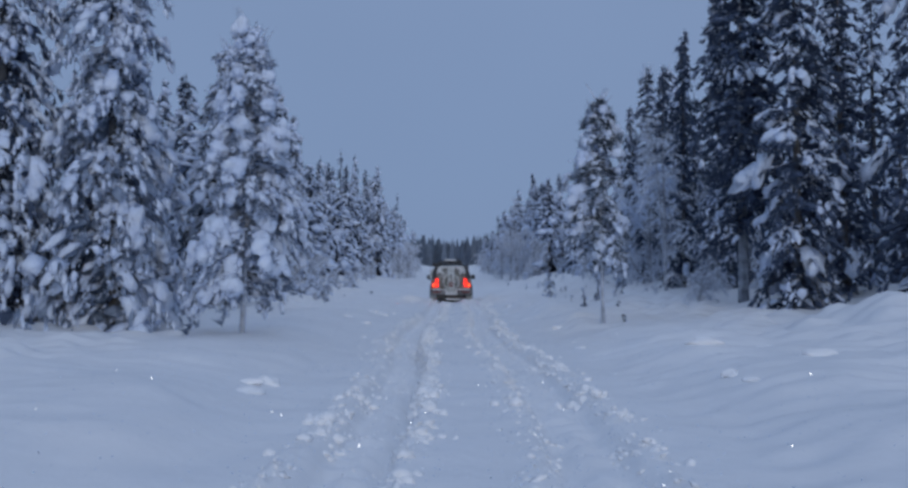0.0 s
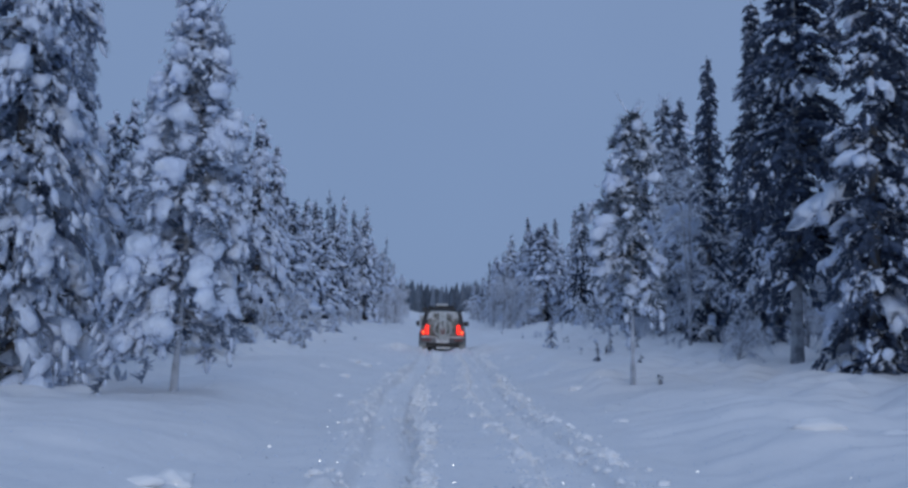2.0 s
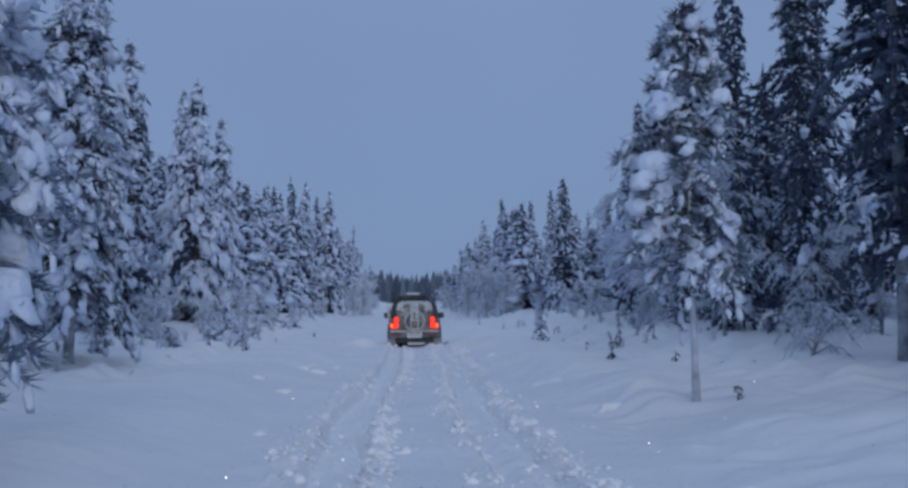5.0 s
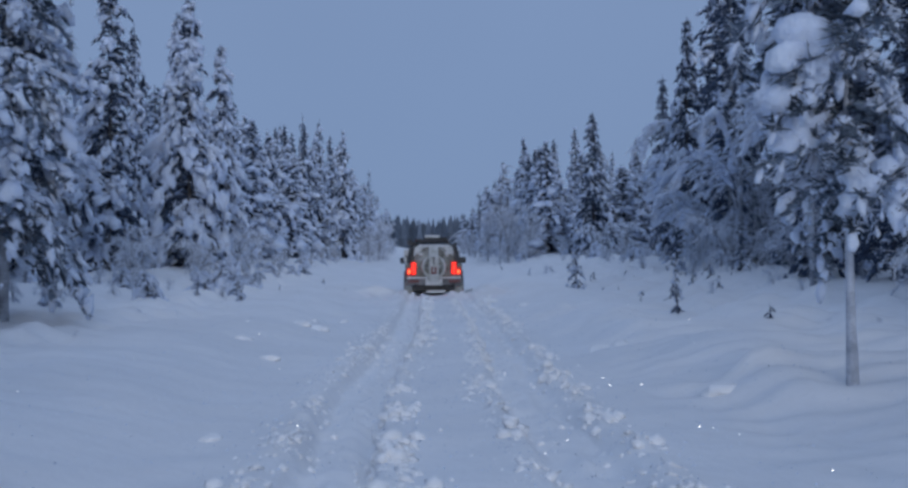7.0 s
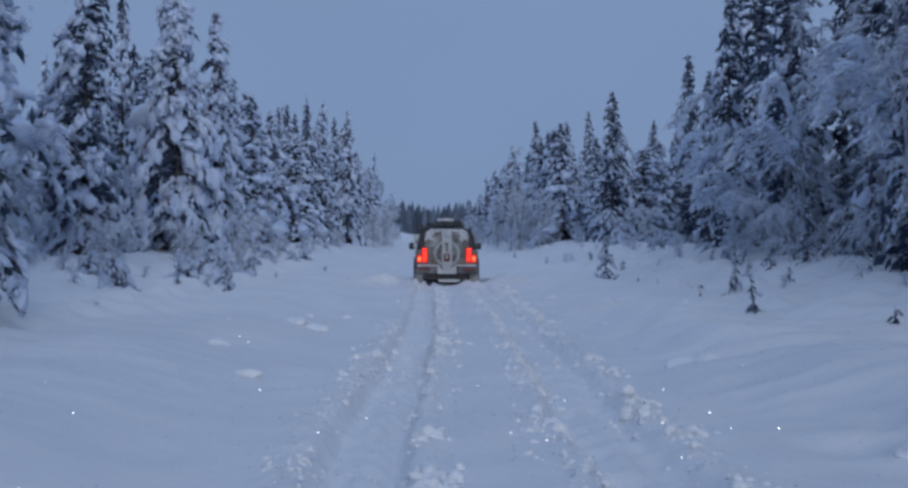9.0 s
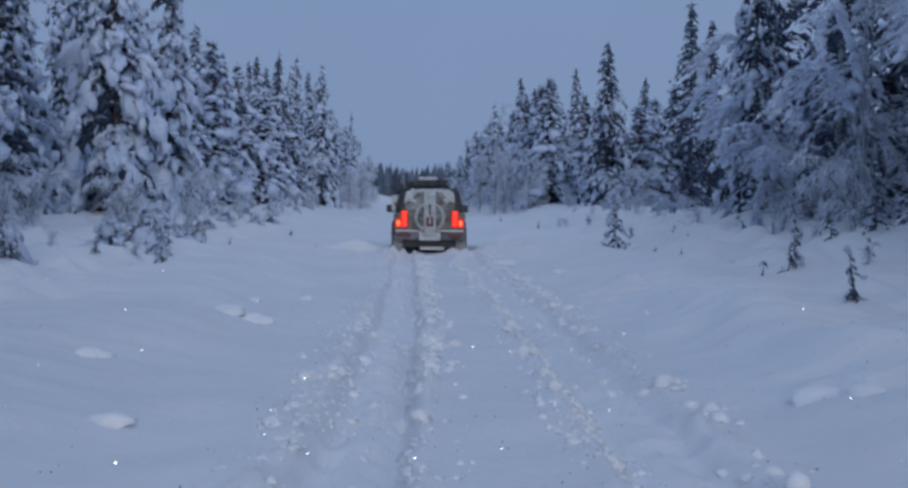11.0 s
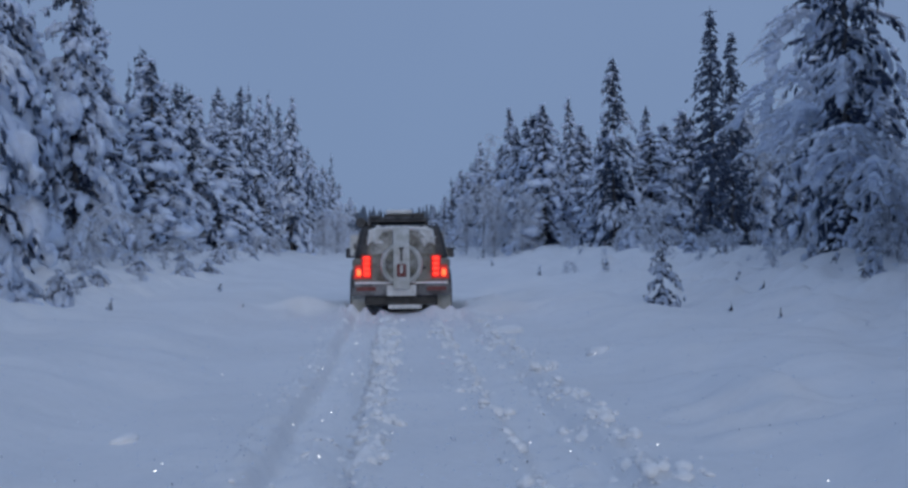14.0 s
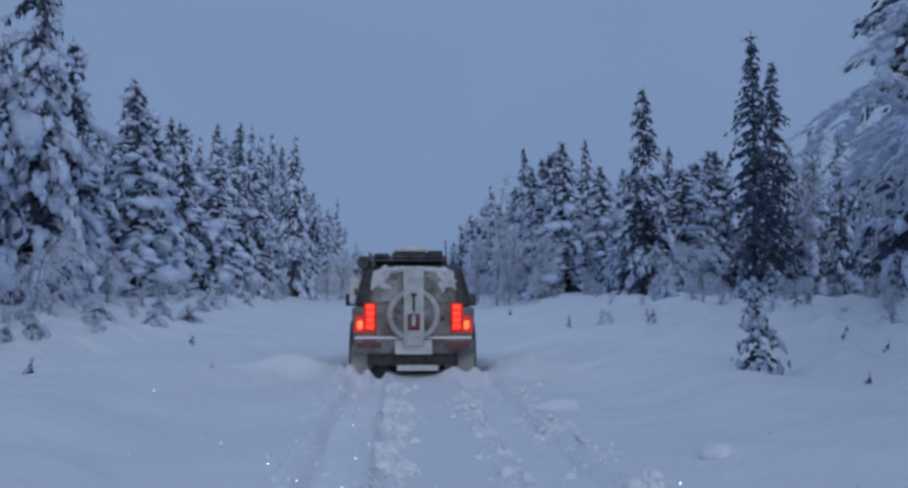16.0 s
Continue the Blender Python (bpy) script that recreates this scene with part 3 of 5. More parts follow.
hero("pine", -6.3, 24.8, 7.5, 1.7, 1.1, 1.0, NEEDLE_PINE, 1.1, "stout pine with a bare stem and heavy snow clumps")
hero("spruce", -9.5, 38.5, 9.4, 1.5, 0.3, 0.75, NEEDLE_FROST, 0.95, "narrow dark spruce with thin snow")
hero("spruce", -8.1, 42.3, 9.1, 1.7, 0.2, 0.88, NEEDLE_FROST, 1.15, "pointed spruce with snow on every branch")
hero("spruce", -8.8, 50.8, 9.4, 1.65, 0.2, 0.86, NEEDLE_FROST, 1.15, "snow-laden spruce beside the clearing")
hero("spruce", -10.2, 49.5, 10.4, 1.8, 0.2, 0.86, NEEDLE_FROST, 1.15, "tall spruce heavy with snow")
hero("pine", 3.3, 19.3, 5.1, 0.95, 1.75, 0.96, NEEDLE_PINE, 1.1, "slender roadside pine with a frosted pole-like stem")
hero("pine", 7.0, 21.1, 10.8, 1.7, 1.7, 0.46, NEEDLE, 0.85, "tall dark pine with a pale stem and little snow")
hero("spruce", 7.2, 18.2, 9.5, 1.4, 0.3, 0.4, NEEDLE, 1.05, "dark spruce with scattered snow clumps")
hero("spruce", 8.35, 27.7, 9.6, 1.1, 0.3, 0.38, NEEDLE, 0.8, "dark spruce with sparse snow")
hero("spruce", 7.8, 30.0, 8.4, 1.2, 0.2, 0.42, NEEDLE, 0.9, "narrow dark spruce spire")
hero("spruce", 9.6, 17.2, 10.5, 1.6, 0.3, 0.46, NEEDLE, 1.05, "tall dark spruce with blotches of snow")
hero("spruce", 10.3, 23.0, 10.0, 1.5, 0.3, 0.48, NEEDLE, 1.05, "dark spruce standing back in the forest")
hero("spruce", 10.3, 31.0, 9.0, 1.5, 0.2, 0.5, NEEDLE, 1.0, "broad dark spruce with snow-streaked branches")
hero("spruce", 8.4, 41.5, 8.0, 1.3, 0.2, 0.85, NEEDLE_FROST, 1.0, "frosted spruce behind a birch thicket")
hero("spruce", 9.3, 63.5, 8.2, 1.85, 0.3, 0.8, NEEDLE_FROST, 1.0, "pointed spruce dusted with snow")
hero("spruce", 12.6, 61.0, 9.8, 1.7, 0.2, 0.13, NEEDLE, 0.7, "slim dark spruce almost bare of snow")
hero("spruce", 14.6, 63.8, 9.3, 1.5, 0.2, 0.2, NEEDLE, 0.7, "slim dark spruce next to a taller one")
hero("pine", 7.95, 36.2, 8.8, 1.0, 1.6, 0.5, NEEDLE, 0.85, "thin roadside pine with a sparse top")
hero("spruce", 9.4, 39.0, 9.4, 1.3, 0.2, 0.5, NEEDLE, 0.95, "dark spruce rising behind frosted birches")
hero("spruce", 13.6, 44.5, 9.0, 1.3, 0.2, 0.4, NEEDLE, 0.9, "tall dark spruce above the birch thicket")
hero("spruce", 9.0, 34.0, 9.8, 1.3, 0.3, 0.4, NEEDLE, 0.9, "dark spruce with frosted limbs near the birches")
hero("pine", 11.9, 49.0, 11.6, 2.3, 1.2, 0.55, NEEDLE, 1.1, "broad dark pine at the forest edge")

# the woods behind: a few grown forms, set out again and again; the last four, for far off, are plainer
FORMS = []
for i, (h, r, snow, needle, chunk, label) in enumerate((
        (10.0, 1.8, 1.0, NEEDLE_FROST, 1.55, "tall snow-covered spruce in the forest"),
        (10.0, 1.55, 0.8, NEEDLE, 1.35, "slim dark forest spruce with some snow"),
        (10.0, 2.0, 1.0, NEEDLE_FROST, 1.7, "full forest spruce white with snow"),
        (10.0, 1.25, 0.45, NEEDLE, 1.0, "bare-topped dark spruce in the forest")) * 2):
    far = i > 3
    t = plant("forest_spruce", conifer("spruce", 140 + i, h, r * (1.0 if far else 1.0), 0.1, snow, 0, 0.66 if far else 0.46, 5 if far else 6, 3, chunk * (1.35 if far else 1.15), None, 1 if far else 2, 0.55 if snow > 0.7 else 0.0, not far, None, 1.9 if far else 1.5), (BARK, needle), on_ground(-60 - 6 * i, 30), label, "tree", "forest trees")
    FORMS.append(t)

rnd = random.Random(5)


def second_rank(x, y, tip, k):
    """A forest spruce whose tip stands on the skyline: place, height of the tip, form."""
    h = tip - gz(x, y) + 0.05
    wide = (1.1 if k != 2 else 0.95) * rnd.uniform(0.9, 1.15) * (1.0 if h > 9 else 1.15)
    m = Matrix.Translation((x, y, gz(x, y) - 0.05)) @ Matrix.Rotation(rnd.uniform(0, 6.28), 4, "Z") @ Matrix.Diagonal((wide, wide, h / 10.0, 1))
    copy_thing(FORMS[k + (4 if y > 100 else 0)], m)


second_rank(-10.4, 35.0, 9.3, 1)
second_rank(-12.5, 78, 11.1, 1)
second_rank(-11.6, 86, 12.3, 1)
second_rank(-14.3, 100, 14.2, 1)
second_rank(-16.0, 113, 16.5, 1)
second_rank(-13.0, 109, 16.8, 3)
second_rank(-7.3, 91.4, 12.6, 0)
second_rank(-11.6, 112, 16.7, 1)
second_rank(-14.1, 93, 12.8, 0)
second_rank(-14.6, 89, 13.0, 1)
second_rank(-14.0, 80.7, 11.6, 1)
second_rank(-12.8, 72, 11.8, 1)
second_rank(-10.4, 183, 18.6, 3)
second_rank(-13.5, 60, 10.4, 0)
second_rank(-8.6, 96, 10.2, 2)
second_rank(-9.4, 75, 8.6, 2)
second_rank(-10.2, 66, 9.0, 2)
second_rank(-9.0, 104, 12.0, 2)
second_rank(-8.6, 120, 11.5, 2)
second_rank(-10.0, 140, 13.0, 0)
second_rank(-9.5, 160, 12.5, 2)
second_rank(-11, 200, 15, 2)
second_rank(-8.5, 83, 8.4, 0)
second_rank(8.3, 90, 11.7, 0)
second_rank(11.0, 91, 11.7, 1)
second_rank(17.1, 86, 11.2, 1)
second_rank(18.7, 86, 9.0, 0)
second_rank(9.4, 123, 13.4, 1)
second_rank(10.7, 144, 13.2, 3)
second_rank(8.6, 76, 6.2, 2)
second_rank(7.5, 105, 9.5, 2)
second_rank(12.5, 78, 8.0, 0)
second_rank(15.2, 72, 8.6, 0)
second_rank(9.8, 134, 12.8, 3)
second_rank(11.8, 128, 12.9, 1)
second_rank(13.5, 95, 13.3, 0)
second_rank(10.6, 70.5, 7.4, 2)
second_rank(14.6, 88, 10.0, 0)
second_rank(16.5, 70, 7.6, 0)
second_rank(21, 75, 9.4, 1)
second_rank(8.2, 112, 9.0, 2)
second_rank(9.5, 165, 12.5, 2)
second_rank(-10.2, 57, 9.4, 2)
second_rank(-9.6, 61.5, 9.0, 0)
second_rank(-11.4, 69, 10.4, 0)
second_rank(-10.6, 73.5, 9.9, 2)
second_rank(-10.2, 79, 10.2, 0)
second_rank(-9.4, 87, 10.6, 2)
second_rank(-12.6, 97, 13.2, 1)
second_rank(-10.4, 101, 13.0, 0)
second_rank(-9.6, 109, 13.6, 2)
second_rank(-10.2, 128, 13.8, 1)
second_rank(-9.4, 134, 12.6, 2)
second_rank(-12.0, 148, 15.5, 1)
second_rank(-10.4, 172, 14.8, 0)
second_rank(-12.4, 168, 16, 1)
second_rank(8.4, 107, 9.6, 0)
second_rank(9.4, 119, 11.0, 1)
second_rank(8.2, 95, 9.6, 1)
second_rank(8.8, 92, 10.2, 2)
second_rank(8.1, 86, 9.7, 1)
second_rank(8.6, 84, 10.0, 0)
second_rank(8.2, 80, 9.7, 3)
second_rank(8.6, 79, 9.6, 1)
second_rank(8.2, 75, 9.5, 0)
second_rank(-9.2, 81, 11.5, 1)
second_rank(-9.6, 91, 12.5, 0)
second_rank(-9.4, 100, 13.3, 1)
second_rank(-9.2, 111, 13.9, 3)
second_rank(-9.6, 116, 13.6, 1)
second_rank(-9.2, 125, 12.8, 0)
second_rank(-9.4, 146, 12.4, 1)
second_rank(-9.0, 154, 12.0, 2)
second_rank(8.0, 150, 11.6, 3)
second_rank(8.1, 134, 11.2, 3)
second_rank(8.2, 121, 10.8, 3)
second_rank(7.7, 127, 10.6, 1)
second_rank(8.4, 141, 11.4, 3)
second_rank(6.9, 148, 9.0, 1)
second_rank(7.6, 118, 9.0, 0)
second_rank(7.0, 112, 8.6, 1)
second_rank(7.9, 102, 8.9, 1)
second_rank(6.6, 175, 9.0, 1)
second_rank(-8.0, 150, 12.0, 0)
second_rank(-7.8, 128, 11.2, 1)
second_rank(-8.4, 170, 12.5, 1)
second_rank(-7.6, 190, 11.5, 2)
second_rank(12.2, 84, 9.6, 0)
second_rank(10.0, 82, 7.6, 2)
second_rank(9.2, 98, 10.2, 2)
second_rank(8.8, 117, 11.0, 0)
second_rank(10.2, 108, 10.8, 1)
second_rank(12.4, 104, 11.4, 1)
second_rank(8.6, 140, 11.6, 2)
second_rank(10.6, 155, 13.0, 1)
second_rank(13.2, 69, 7.6, 2)
second_rank(17.2, 79, 9.8, 0)
second_rank(11.4, 65.5, 6.8, 2)
second_rank(15.8, 56, 7.0, 0)
second_rank(17.5, 58, 8.5, 1)
second_rank(14.5, 44, 8.6, 0)
second_rank(11.5, 36.5, 8.0, 1)
second_rank(13.0, 27, 10.5, 3)
second_rank(11.6, 26, 10.4, 3)
second_rank(11.8, 19.5, 11.0, 3)
second_rank(14.2, 22.5, 11.0, 1)
second_rank(12.6, 16.2, 11.0, 3)
second_rank(13.0, 20, 10.5, 1)
second_rank(11.0, 13.5, 10.5, 1)
second_rank(-12.5, 19, 11, 1)
second_rank(-11.0, 28.5, 9.0, 0)
second_rank(-13.0, 33, 9, 1)
second_rank(-11.6, 43.5, 8.2, 0)
second_rank(-12.5, 53.5, 9.3, 1)
# the deep woods
for side in (-1, 1):
    for i in range(85):
        y = rnd.uniform(12, 200)
        x = side * (rnd.uniform(11.5, 22) + 0.02 * y + (2.5 if side > 0 else 0))
        h = rnd.uniform(5.5, 8.2) + (0.045 if side < 0 else 0.032) * y
        if side > 0 and 40 < y < 110:
            h *= 0.72
        wide = rnd.uniform(0.75, 1.1)
        m = Matrix.Translation((x, y, gz(x, y) - 0.05)) @ Matrix.Rotation(rnd.uniform(0, 6.28), 4, "Z") @ Matrix.Diagonal((wide, wide, h / 10.0, 1))
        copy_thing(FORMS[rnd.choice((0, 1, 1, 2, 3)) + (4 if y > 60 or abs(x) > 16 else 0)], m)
for side in (-1, 1):
    for i in range(22):
        y, x = rnd.uniform(-42, 11), side * rnd.uniform(10.5 if side < 0 else 13.5, 24)
        wide, h = rnd.uniform(0.8, 1.1), rnd.uniform(7, 10.5)
        m = Matrix.Translation((x, y, gz(x, y) - 0.05)) @ Matrix.Rotation(rnd.uniform(0, 6.28), 4, "Z") @ Matrix.Diagonal((wide, wide, h / 10.0, 1))
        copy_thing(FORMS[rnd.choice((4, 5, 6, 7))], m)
# dark spruces that close the gaps between the birches
second_rank(10.8, 39.5, 9.4, 3)
second_rank(11.3, 37.2, 9.2, 1)
second_rank(10.2, 34.2, 8.6, 3)
for i, t in enumerate(FORMS):
    t.matrix_basis = on_ground(-19 - 1.5 * i, 46 + 12 * i)

# the far woods that close the road
rng = np.random.RandomState(9)
n = 2400
fx, fy = rng.uniform(-120, 120, n), rng.uniform(290, 420, n)
fh = rng.uniform(4.5, 10.5, n) * (1 + 0.08 * wave(fx, fy, 41, 30))
fz = ground_z(fx, fy)
pieces = []
for lo, hi, w in ((0.02, 0.5, 0.19), (0.3, 0.78, 0.14), (0.55, 1.0, 0.085)):
    pieces.append(slivers(rng, np.stack([fx, fy, fz + fh * lo], 1), np.stack([fx, fy, fz + fh * hi], 1), fh * w))
v, f = joined(pieces)
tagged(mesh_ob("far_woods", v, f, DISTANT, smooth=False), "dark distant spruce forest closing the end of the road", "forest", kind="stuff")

# ---- birches white with frost ----


def bowed(rng, reach, rise, az, wood, twigs, snow):
    """One stem bent over in an arch under its snow, with side twigs that hang along it."""
    ts = np.linspace(0, 1, 15)
    ang = 2.35 * ts
    r = reach * (1 - np.cos(ang)) / 1.7
    z = rise * np.sin(np.minimum(ang, 3)) - 0.25 * (ts == 0)
    a = az + 0.18 * np.sin(3 * ts + rng.uniform(0, 6))
    pts = np.stack([r * np.cos(a), r * np.sin(a), z], 1) + rng.normal(0, 0.02, (15, 3))
    wood.append(tube(pts, 0.035 * (1 - 0.75 * ts) + 0.004, 5))
    k = int(26 * reach + 14)
    st = np.sort(rng.uniform(0.3, 1.0, k))
    on = np.stack([np.interp(st, ts, pts[:, j]) for j in range(3)], 1)
    snow.append(lumps(rng, on + rng.normal(0, 0.02, (k, 3)) + [0, 0, 0.02], rng.uniform(0.7, 1.25, (k, 1)) * np.array([[0.16, 0.078, 0.075]]), np.full(k, az), 2.35 * st - 1.57, 1, 0.25, 0.8))
    for b in range(int(7 * reach + 5)):
        t = rng.uniform(0.28, 1.0)
        p0 = np.array([np.interp(t, ts, pts[:, k]) for k in range(3)])
        aa = az + rng.choice((-1, 1)) * rng.uniform(0.1, 0.8)
        ln = rng.uniform(0.35, 0.95) * (1.25 - 0.6 * t)
        bt = np.linspace(0, 1, 6)
        q = p0 + np.stack([np.cos(aa) * ln * bt, np.sin(aa) * ln * bt, ln * (0.12 * bt - 0.55 * bt * bt)], 1)
        wood.append(tube(q, [0.015, 0.013, 0.012, 0.010, 0.008, 0.003], 3))
        st = rng.uniform(0.05, 0.9, 9)
        root = np.stack([np.interp(st, bt, q[:, j]) for j in range(3)], 1)
        snow.append(lumps(rng, root + [0, 0, 0.01], rng.uniform(0.5, 1.2, (9, 1)) * np.array([[0.10, 0.042, 0.04]]), np.full(9, aa), np.arctan(1.1 * st - 0.12), 0, 0.2, 0.8))
        k = 15
        st = rng.uniform(0.1, 1.0, k)
        root = np.stack([np.interp(st, bt, q[:, j]) for j in range(3)], 1)
        a2, rl = aa + rng.normal(0, 0.8, k), rng.uniform(0.06, 0.3, k)
        twigs.append(slivers(rng, root, root + np.stack([np.cos(a2) * rl, np.sin(a2) * rl, rl * rng.uniform(-1.1, 0.25, k)], 1), rng.uniform(0.006, 0.012, k)))


def birch(seed, height, spread, stems, droop, frost, arches=()):
    rng = np.random.RandomState(seed)
    wood, twigs, snow = [], [], []
    for reach, rise, az in arches:
        bowed(rng, reach, rise, radians(az), wood, twigs, snow)
    for s in range(stems):
        az = rng.uniform(0, 6.28)
        out = spread * rng.uniform(0.25, 0.8) * (0.35 if stems == 1 else 1)
        h = height * rng.uniform(0.75, 1.0)
        ts = np.linspace(0, 1, 9)
        bow = droop * rng.uniform(0.5, 1.2)
        r = out * ts ** 1.6 + bow * spread * np.maximum(0, ts - 0.6) ** 2 * 4
        z = h * (ts - 0.45 * bow * np.maximum(0, ts - 0.55) ** 2 * 4) - 0.3 * (ts == 0)
        pts = np.stack([r * np.cos(az), r * np.sin(az), z], 1)
        wood.append(tube(pts, [0.045 * (height / 7) * (1 - 0.9 * t) + 0.006 for t in ts], 5))
        for b in range(int(19 * height / 5)):
            t = rng.uniform(0.02 if stems > 3 else 0.18, 1.0)
            p0 = np.array([np.interp(t, ts, pts[:, k]) for k in range(3)])
            a = rng.uniform(0, 6.28)
            ln = rng.uniform(0.35, 1.0) * spread * (1.1 - 0.6 * t)
            bt = np.linspace(0, 1, 5)
            q = p0 + np.stack([np.cos(a) * ln * bt * (1 - 0.2 * bt), np.sin(a) * ln * bt * (1 - 0.2 * bt), ln * (0.75 * bt - (0.5 + droop) * bt * bt)], 1)
            wood.append(tube(q, [0.016, 0.014, 0.012, 0.009, 0.005], 3))
            if arches or stems == 1:
                sb = rng.uniform(0.05, 1.0, 8)
                snow.append(lumps(rng, np.stack([np.interp(sb, bt, q[:, j]) for j in range(3)], 1) + [0, 0, 0.012], rng.uniform(0.6, 1.3, (8, 1)) * np.array([[0.09, 0.028, 0.028]]), np.full(8, a), np.arctan(2 * (0.5 + droop) * sb - 0.75), 0, 0.2, 0.8))
            k = int(58 * frost)
            st = rng.uniform(0.1, 1.0, k)
            root = np.stack([np.interp(st, bt, q[:, j]) for j in range(3)], 1)
            aa = a + rng.normal(0, 0.8, k)
            rl = rng.uniform(0.07, 0.32, k)
            tip = root + np.stack([np.cos(aa) * rl, np.sin(aa) * rl, rl * rng.uniform(-1.6, 0.2, k)], 1)
            twigs.append(slivers(rng, root, tip, rng.uniform(0.005, 0.011, k)))
    return joined(wood), joined(twigs), joined(snow) if snow else None


def plant_birch(name, meshes, m, label, category, group, mat=FROST_VEIL):
    t = thing(name, m, label, category, group)
    (wv, wf), (tv, tf), load = meshes
    mesh_ob("stem", wv, wf, BARK_RIME, t)
    if load:
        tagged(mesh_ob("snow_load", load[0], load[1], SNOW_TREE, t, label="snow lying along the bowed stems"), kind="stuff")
    tagged(mesh_ob("frosted_crown", tv, tf, mat, t, smooth=False, label="fine twigs white with hoarfrost"), kind="stuff")
    return t


BIRCHES = itertools.count()


def frosted_birch(x, y, h, sp, stems, dr, fr, arches, label, mat=FROST_VEIL):
    i = next(BIRCHES)
    plant_birch("birch_tree", birch(300 + i, h, sp, stems, dr, fr, arches), on_ground(x, y), label, "tree", "frosted birches", mat)


frosted_birch(6.85, 28.4, 7.6, 1.35, 2, 0.35, 0.5, (), "tall thin birch with snow along its arching branches")
frosted_birch(7.7, 34.6, 7.6, 0.8, 1, 0.25, 0.35, ((1.7, 3.0, 190), (1.5, 4.0, 215)), "frosted birch with two thin upright stems")
frosted_birch(9.1, 37.2, 8.2, 0.9, 1, 0.25, 0.35, ((1.5, 3.4, 170), (1.9, 2.6, 200)), "hazy frosted birch at the forest edge")
frosted_birch(9.6, 43.4, 3.4, 1.5, 3, 0.8, 0.5, ((2.7, 2.9, 205), (2.4, 3.0, 190), (2.2, 2.4, 222), (1.5, 2.2, 255), (2.0, 3.2, 168)), "birch thicket bowed down under snow")
frosted_birch(10.9, 46.0, 4.4, 1.5, 3, 0.75, 0.5, ((2.9, 4.2, 182), (2.5, 4.4, 200), (1.8, 3.8, 160), (1.6, 4.0, 300)), "arching frosted birch beside the thicket")
frosted_birch(8.3, 31.6, 5.2, 1.1, 2, 0.6, 0.4, ((1.6, 3.6, 185), (1.4, 2.8, 215), (1.5, 4.2, 160)), "bent birch white with hoarfrost")
frosted_birch(8.1, 39.6, 3.0, 1.1, 4, 0.8, 0.6, ((1.5, 2.2, 200), (1.2, 1.8, 170), (1.3, 1.6, 235)), "low birch scrub bent to the snow")
frosted_birch(-9.6, 34.5, 4.6, 1.3, 4, 0.7, 0.7, ((1.4, 3.0, 0),), "low frosted birch between the spruces")
frosted_birch(-11.4, 47.0, 4.4, 1.5, 5, 0.8, 0.7, ((1.5, 2.6, 20),), "frosted birch scrub under the spruces")
frosted_birch(-8.0, 19.0, 4.2, 1.4, 4, 0.8, 0.7, ((1.4, 2.8, 350),), "bent frosted birch under the spruces")
frosted_birch(5.3, 80.0, 8.6, 1.5, 2, 0.45, 0.4, (), "tall thin birch leaning over the road's end")
for x, y, h in ((5.7, 77.5, 5.4), (6.7, 73.0, 4.6), (5.2, 91.0, 5.6), (7.0, 84.0, 5.2), (-5.4, 96.0, 4.6), (-5.0, 106.0, 5.2), (-5.0, 116.0, 5.6)):
    frosted_birch(x, y, h, 1.5, 5, 0.5, 0.9, (), "bushy birch grown over with hoarfrost", FROST_DENSE)
frosted_birch(9.0, 41.8, 6.4, 1.3, 3, 0.5, 0.5, ((2.4, 4.6, 195), (2.0, 3.6, 225)), "hazy birch clump with arching frosted twigs")
frosted_birch(11.2, 38.4, 7.4, 1.4, 3, 0.4, 0.5, ((2.2, 5.0, 190),), "hazy birch clump in front of dark spruces")
frosted_birch(8.9, 33.4, 5.8, 1.2, 3, 0.5, 0.45, ((1.8, 4.0, 200), (1.5, 3.0, 240)), "frosted birch clump by the roadside")
frosted_birch(12.6, 52.5, 4.6, 1.4, 4, 0.5, 0.55, (), "frosted birch scrub below slim spruces")
for x, y, h in ((8.5, 22.6, 3.2), (7.5, 25.2, 2.8), (9.2, 26.0, 3.6), (6.4, 22.9, 1.2)):
    frosted_birch(x, y, h, 1.1, 4, 0.55, 0.5, (), "low frosted birch among dark trunks")
for x, y, h in ((8.6, 35.7, 3.6), (7.3, 34.1, 2.2), (10.5, 36.2, 4.2), (8.3, 37.9, 2.8), (10.1, 40.6, 3.6), (7.6, 31.2, 2.0), (12.0, 42.5, 3.8)):
    frosted_birch(x, y, h, 1.3, 4, 0.6, 0.6, (), "low frosted birch thicket at the forest edge", FROST_DENSE)
frosted_birch(17.0, 66.0, 8.8, 1.6, 3, 0.4, 0.6, (), "tall hazy birch beside slim spruces")
frosted_birch(18.8, 63.0, 7.4, 1.5, 3, 0.45, 0.6, (), "hazy frosted birch at the clearing")
bush_mesh = [birch(330 + i, 2.6, 1.1, 5, 0.6, 0.45) for i in range(3)]
BUSH = [plant_birch("frosted_bush", bm_, on_ground(-40 - 3 * i, 60), "low bush thick with white frost", "bush", "frosted bushes", FROST_DENSE) for i, bm_ in enumerate(bush_mesh)]
